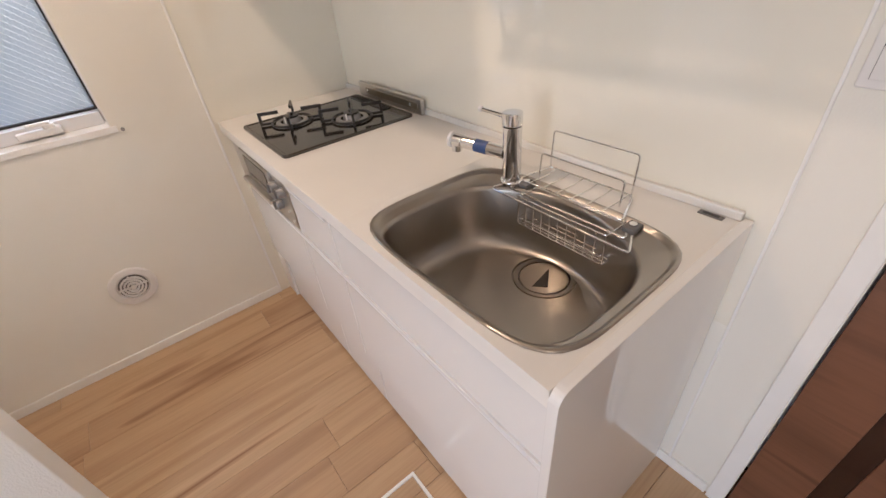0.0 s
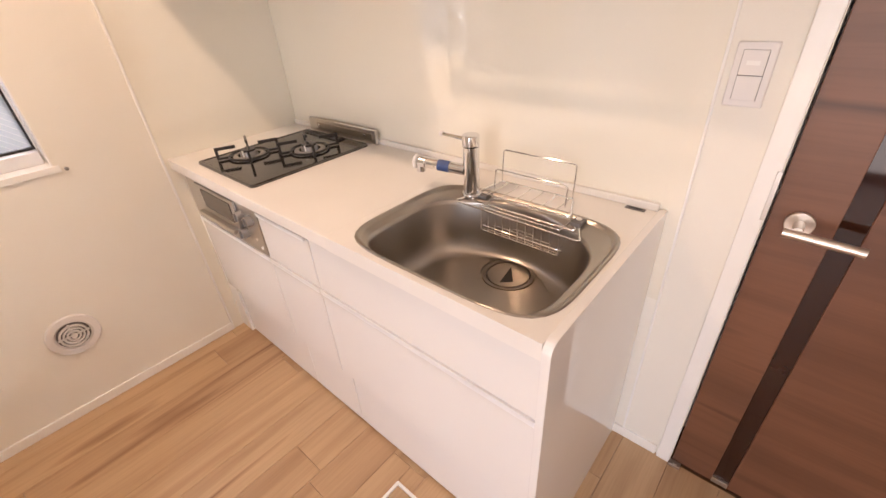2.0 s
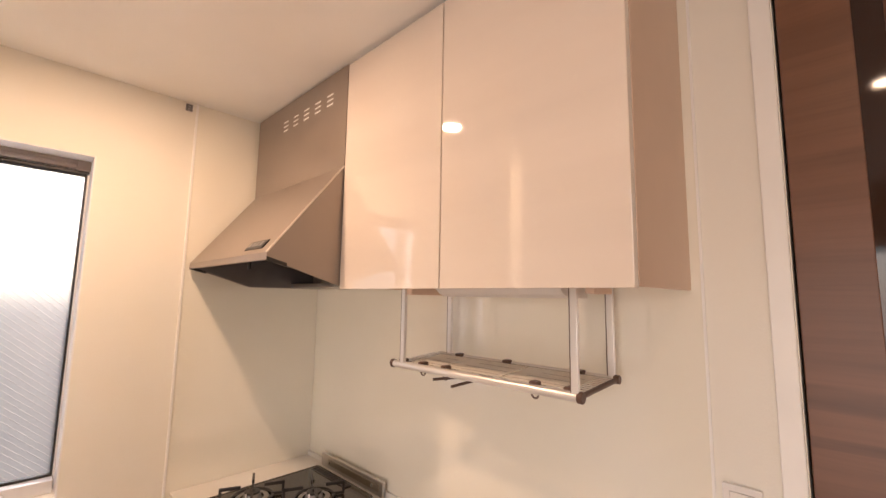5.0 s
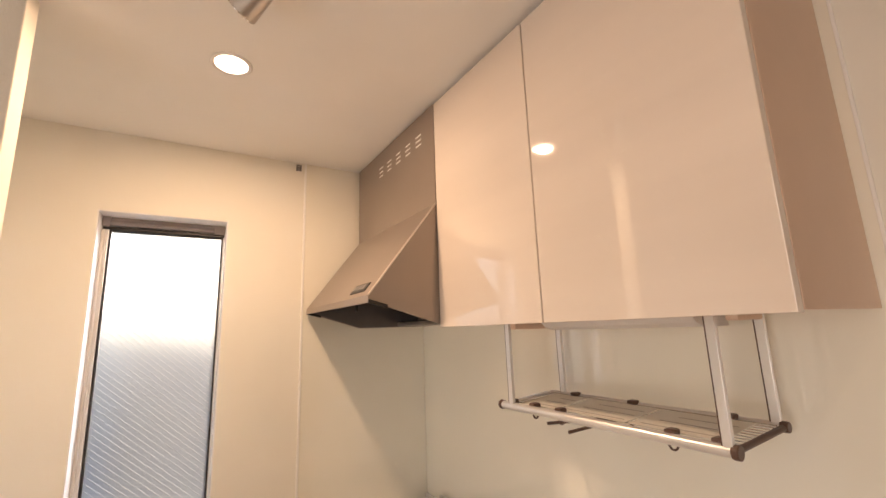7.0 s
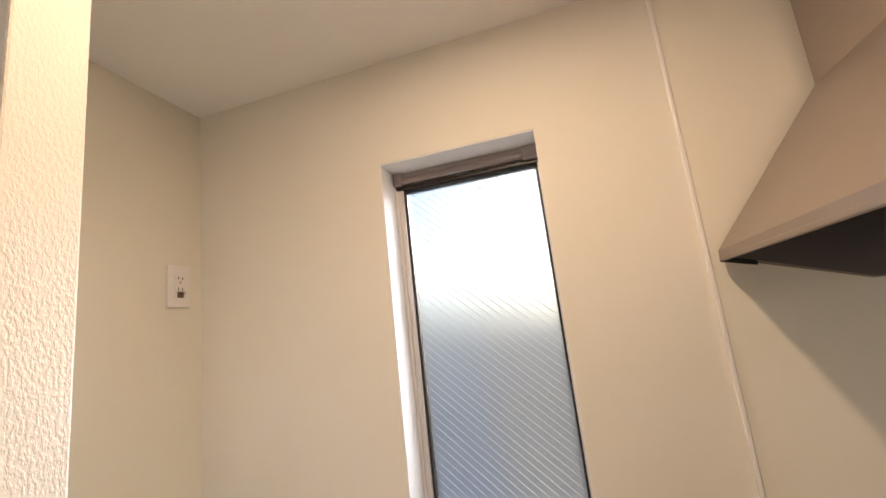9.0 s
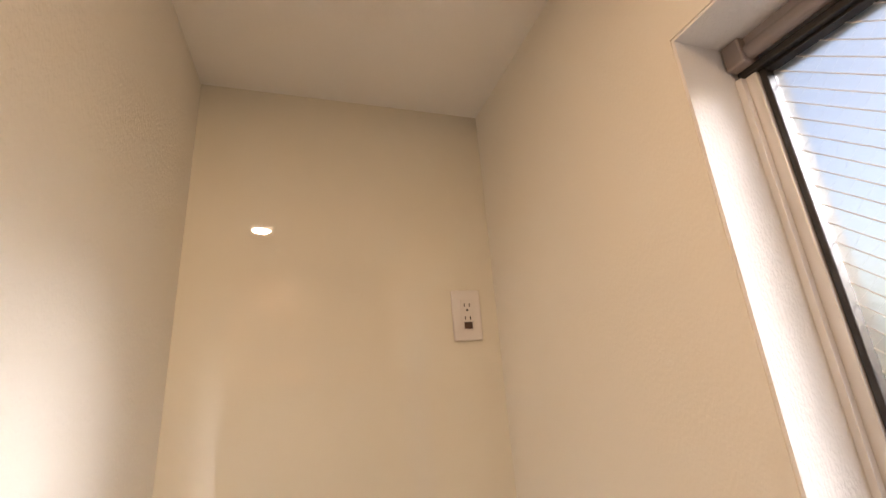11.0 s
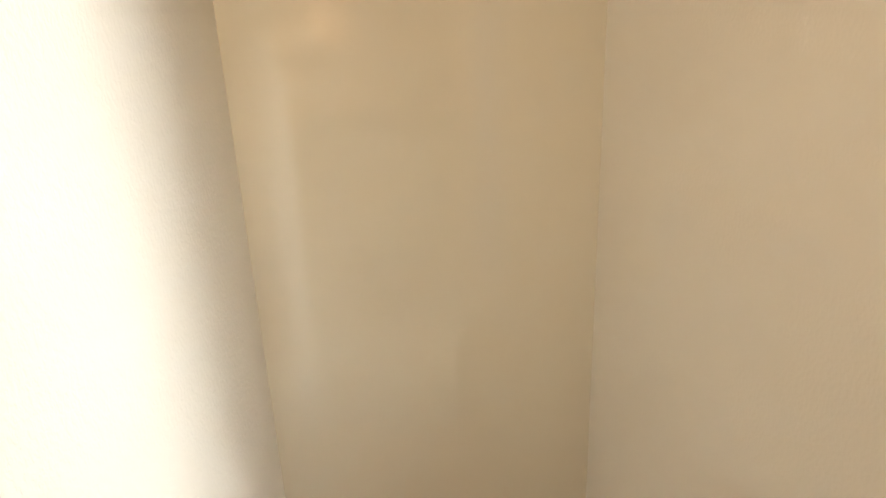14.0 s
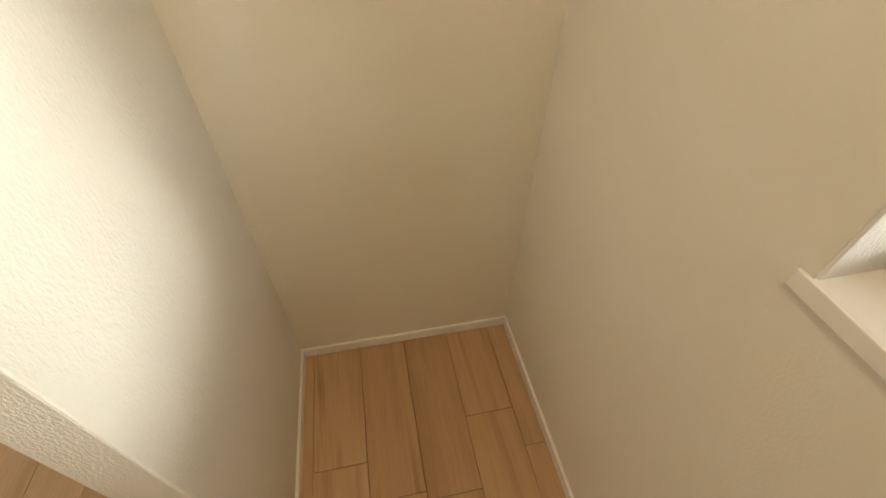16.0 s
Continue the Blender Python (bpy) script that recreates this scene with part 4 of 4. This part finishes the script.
def build_sheet():
    s = thing("instruction_sheet", "white printed instruction sheet lying on the wire rack", "sheet", (-0.15, -1.2, 1.423))
    for ya, yb in ((-0.955, -1.078), (-1.084, -1.276), (-1.284, -1.470)):
        bm = box(-0.216, -0.088, yb, ya, 0, 0.0008)
        for v in bm.verts:
            v.co.z += 1.412 + 0.0062 + 0.016 * (v.co.x + 0.237) / 0.175
        leaf = part("leaf", bm, M_SHEET, s, smooth=False)
        for j in range(3):
            x = -0.200 + 0.036 * j
            z = 1.412 + 0.0062 + 0.016 * (x + 0.237) / 0.175
            part("print_bar", box(x - 0.002, x + 0.002, yb + 0.012, ya - 0.02 - 0.02 * (j % 3), z + 0.0008, z + 0.0014), M_PRINT, leaf, "faint grey printed line", False)


build_sheet()

# ---- fixtures ----


def build_vent(x, z, rad):
    v = thing("wall_vent", "round white plastic wall vent with ring louvres", "vent", (x, 0, z - rad))
    n = 56
    circ = lambda r, y: [Vector((x + r * math.cos(2 * math.pi * i / n), y, z + r * math.sin(2 * math.pi * i / n))) for i in range(n)]
    part("plate", loft([circ(rad, -0.0005), circ(rad, -0.006), circ(rad - 0.004, -0.010), circ(rad * 0.70, -0.012), circ(rad * 0.66, -0.008), circ(rad * 0.64, -0.003)], None, False, True), M_PLASTIC, v)
    # grey disc whose colour stands in for the shade inside the vent
    part("throat_shade", rod((x, -0.0028, z), (x, -0.004, z), rad * 0.62, seg=40), M_GREY, v, "grey disc coloured as the shade in the opening")
    for r in (0.54, 0.40, 0.26):
        part("louvre_ring", loft([circ(rad * r, -0.004), circ(rad * r, -0.014), circ(rad * (r - 0.07), -0.014), circ(rad * (r - 0.07), -0.004)]), M_PLASTIC, v)
    part("hub", rod((x, -0.004, z), (x, -0.016, z), rad * 0.12, seg=24, bevel=0.001), M_PLASTIC, v)
    part("spoke", box(x - rad * 0.6, x + rad * 0.6, -0.011, -0.004, z - 0.003, z + 0.003, 0.001), M_PLASTIC, v)
    part("spoke", box(x - 0.003, x + 0.003, -0.0105, -0.004, z - rad * 0.6, z + rad * 0.6, 0.001), M_PLASTIC, v)


build_vent(-1.108, 0.344, 0.082)


def build_switch():
    y0, y1, z0, z1 = -1.695, -1.763, 1.125, 1.243
    s = thing("light_switch", "white wall switch plate with three rockers", "switch", (0, (y0 + y1) / 2, z0))
    part("plate", box(-0.010, -0.0005, y1, y0, z0, z1, 0.003), M_PLASTIC, s)
    # grey slab behind the rockers: the gap's shade given as colour
    part("gap_shade", box(-0.0115, -0.0095, y1 + 0.0127, y0 - 0.0127, z0 + 0.0133, z1 - 0.0133, 0.0005), M_GREY, s, "thin grey edge coloured as the shade in the gap", False)
    part("rocker", box(-0.014, -0.0105, y1 + 0.0135, y0 - 0.0135, z0 + 0.0135, z0 + 0.058, 0.001), M_PLASTIC, s)
    part("rocker", box(-0.014, -0.0105, y1 + 0.0135, y0 - 0.0135, z0 + 0.060, z1 - 0.0135, 0.001), M_PLASTIC, s)
    part("mark", box(-0.0146, -0.0135, -1.740, -1.718, z0 + 0.078, z0 + 0.086), M_TRIM, s, "faint printed bar", False)


build_switch()


def build_outlet():
    y0, y1, z0, z1 = -0.045, -0.117, 1.779, 1.899
    x = NOOK_X
    o = thing("wall_outlet", "white double wall outlet with earth terminal", "outlet", (x, -0.081, z0))
    part("plate", box(x + 0.0005, x + 0.009, y1, y0, z0, z1, 0.003), M_PLASTIC, o)
    part("insert", box(x + 0.009, x + 0.0115, y1 + 0.021, y0 - 0.021, z0 + 0.024, z1 - 0.024, 0.001), M_PLASTIC, o)
    for zc in (z0 + 0.083, z0 + 0.052):
        for dy in (-0.0064, 0.0064):
            part("slot", box(x + 0.0113, x + 0.0120, -0.081 + dy - 0.0012, -0.081 + dy + 0.0012, zc - 0.004, zc + 0.004), M_BLACK, o, smooth=False)
    part("earth_hole", rod((x + 0.0113, -0.081, z0 + 0.071), (x + 0.0120, -0.081, z0 + 0.071), 0.0026, seg=14), M_BLACK, o)
    part("earth_terminal", box(x + 0.0113, x + 0.013, -0.091, -0.071, z0 + 0.027, z0 + 0.043, 0.001), M_BROWN, o, "dark open earth terminal")
    part("terminal_lid", box(x + 0.011, x + 0.024, -0.093, -0.069, z0 + 0.0425, z0 + 0.045, 0.0008), M_PLASTIC, o, "raised white lid")


build_outlet()


def build_downlight(LIGHT_X, LIGHT_Y):
    d = thing("downlight", "round recessed ceiling downlight, lit warm white", "downlight", (LIGHT_X, LIGHT_Y, CEIL - 0.006), "ceiling downlights")
    n = 48
    circ = lambda r, z: [Vector((LIGHT_X + r * math.cos(2 * math.pi * i / n), LIGHT_Y + r * math.sin(2 * math.pi * i / n), z)) for i in range(n)]
    part("ring", loft([circ(0.056, CEIL - 0.0005), circ(0.056, CEIL - 0.003), circ(0.052, CEIL - 0.005), circ(0.044, CEIL - 0.003), circ(0.044, CEIL - 0.0005)]), M_PLASTIC, d, "white trim ring")
    part("diffuser", rod((LIGHT_X, LIGHT_Y, CEIL - 0.0005), (LIGHT_X, LIGHT_Y, CEIL - 0.0035), 0.0435, seg=48), M_LAMP, d, "glowing diffuser")


for lx, ly in LAMPS:
    build_downlight(lx, ly)


def build_spotlight():
    x, y = -0.945, -1.015
    s = thing("ceiling_sensor", "small metallic ceiling fitting with a ribbed round head", "ceiling fitting", (x, y, CEIL - 0.09))
    part("base", rod((x + 0.02, y - 0.02, CEIL - 0.0005), (x + 0.02, y - 0.02, CEIL - 0.03), 0.034, seg=32, bevel=0.004), M_PLASTIC, s, "white round base")
    a, b2 = Vector((x + 0.015, y - 0.02, CEIL - 0.035)), Vector((x - 0.025, y + 0.03, CEIL - 0.075))
    part("arm", rod((x + 0.02, y - 0.02, CEIL - 0.03), a, 0.012, seg=16), M_STEEL2, s)
    head = part("head", rod(a, b2, 0.026, seg=32, r2=0.034, bevel=0.003), M_STEEL2, s, "metal lamp head")
    d = (b2 - a).normalized()
    u = d.cross(Vector((0, 0, 1))).normalized()
    w = d.cross(u)
    part("lens", rod(b2, b2 + d * 0.003, 0.012, seg=20, bevel=0.001), M_CHROME, head)
    for i in range(20):
        t = 2 * math.pi * i / 20
        v = u * math.cos(t) + w * math.sin(t)
        part("rib", rod(b2 + v * 0.012 + d * 0.001, b2 + v * 0.031 + d * 0.001, 0.0016, seg=6), M_CHROME, head)


build_spotlight()

cp = thing("cord_clip", "small grey ribbed clip near the ceiling", "clip", (-0.63, -0.006, 2.36))
for i in range(3):
    part("rib", box(-0.643, -0.620, -0.012, -0.0005, 2.362 + 0.010 * i, 2.368 + 0.010 * i, 0.001), M_GREY, cp)
part("stem", box(-0.635, -0.628, -0.008, -0.0005, 2.358, 2.394, 0.001), M_PLASTIC, cp)

wp = thing("wall_peg", "small grey plastic peg on the wall beside the sill", "peg", (-0.876, -0.004, 0.922))
part("peg", rod((-0.876, -0.0005, 0.922), (-0.876, -0.013, 0.922), 0.006, seg=16, bevel=0.0015), M_KNOB, wp)

# ---- floor hatch ----
HX0, HX1, HY0, HY1 = -1.07, -0.615, -1.635, -1.182
ht = thing("floor_hatch", "underfloor storage hatch with a white frame in the plank floor", "hatch", ((HX0 + HX1) / 2, (HY0 + HY1) / 2, 0))
for a in ((HX0, HX1, HY1 - 0.010, HY1), (HX0, HX1, HY0, HY0 + 0.010), (HX0, HX0 + 0.010, HY0 + 0.010, HY1 - 0.010), (HX1 - 0.010, HX1, HY0 + 0.010, HY1 - 0.010)):
    part("frame_strip", box(*a, -0.005, 0.004, 0.001), M_TRIM, ht, "white frame strip", False)

# ---- floor planks ----
PW = 0.147
rng = random.Random(5)


def plank_piece(x0, x1, y0, y1, parent):
    g = 0.0005
    x0, x1, y0, y1 = x0 + g, x1 - g, y0 + g, y1 - g
    c = 0.0011
    verts = [(x0, y0, -0.006), (x1, y0, -0.006), (x1, y1, -0.006), (x0, y1, -0.006), (x0, y0, -c), (x1, y0, -c), (x1, y1, -c), (x0, y1, -c),
             (x0 + c, y0 + c, 0), (x1 - c, y0 + c, 0), (x1 - c, y1 - c, 0), (x0 + c, y1 - c, 0)]
    faces = [(0, 1, 5, 4), (1, 2, 6, 5), (2, 3, 7, 6), (3, 0, 4, 7), (4, 5, 9, 8), (5, 6, 10, 9), (6, 7, 11, 10), (7, 4, 8, 11), (8, 9, 10, 11)]
    me = bpy.data.meshes.new("plank")
    me.from_pydata(verts, [], faces)
    me.materials.append(M_FLOOR)
    ob = new("plank", me)
    ob.parent = parent
    ob.matrix_parent_inverse = parent.matrix_world.inverted()


y = 0.077
while y > ROOM_S:
    ylo, yhi = max(y - PW, ROOM_S), min(y, 0.0)
    x = 0.0 - rng.uniform(0.15, 0.9)
    cuts = [0.0]
    while x > ROOM_W:
        cuts.append(x)
        x -= rng.choice((0.606, 0.909, 0.909, 1.21))
    cuts.append(ROOM_W)
    for xa, xb in zip(cuts, cuts[1:]):
        # leave room for the hatch, whose lid carries its own pieces
        spans = [(ylo, yhi)]
        for (p, q) in spans:
            if q <= HY0 or p >= HY1 or xa <= HX0 or xb >= HX1:
                plank_piece(xb, xa, p, q, floor)
                continue
            if q > HY1:
                plank_piece(xb, xa, HY1, q, floor)
                q = HY1
            if p < HY0:
                plank_piece(xb, xa, p, HY0, floor)
                p = HY0
            if xb < HX0:
                plank_piece(xb, HX0, p, q, floor)
            if xa > HX1:
                plank_piece(HX1, xa, p, q, floor)
            ia, ib = min(xa, HX1 - 0.010), max(xb, HX0 + 0.010)
            jp, jq = max(p, HY0 + 0.010), min(q, HY1 - 0.010)
            if ia - ib > 0.005 and jq - jp > 0.005:
                plank_piece(ib, ia, jp, jq, ht)
    y -= PW
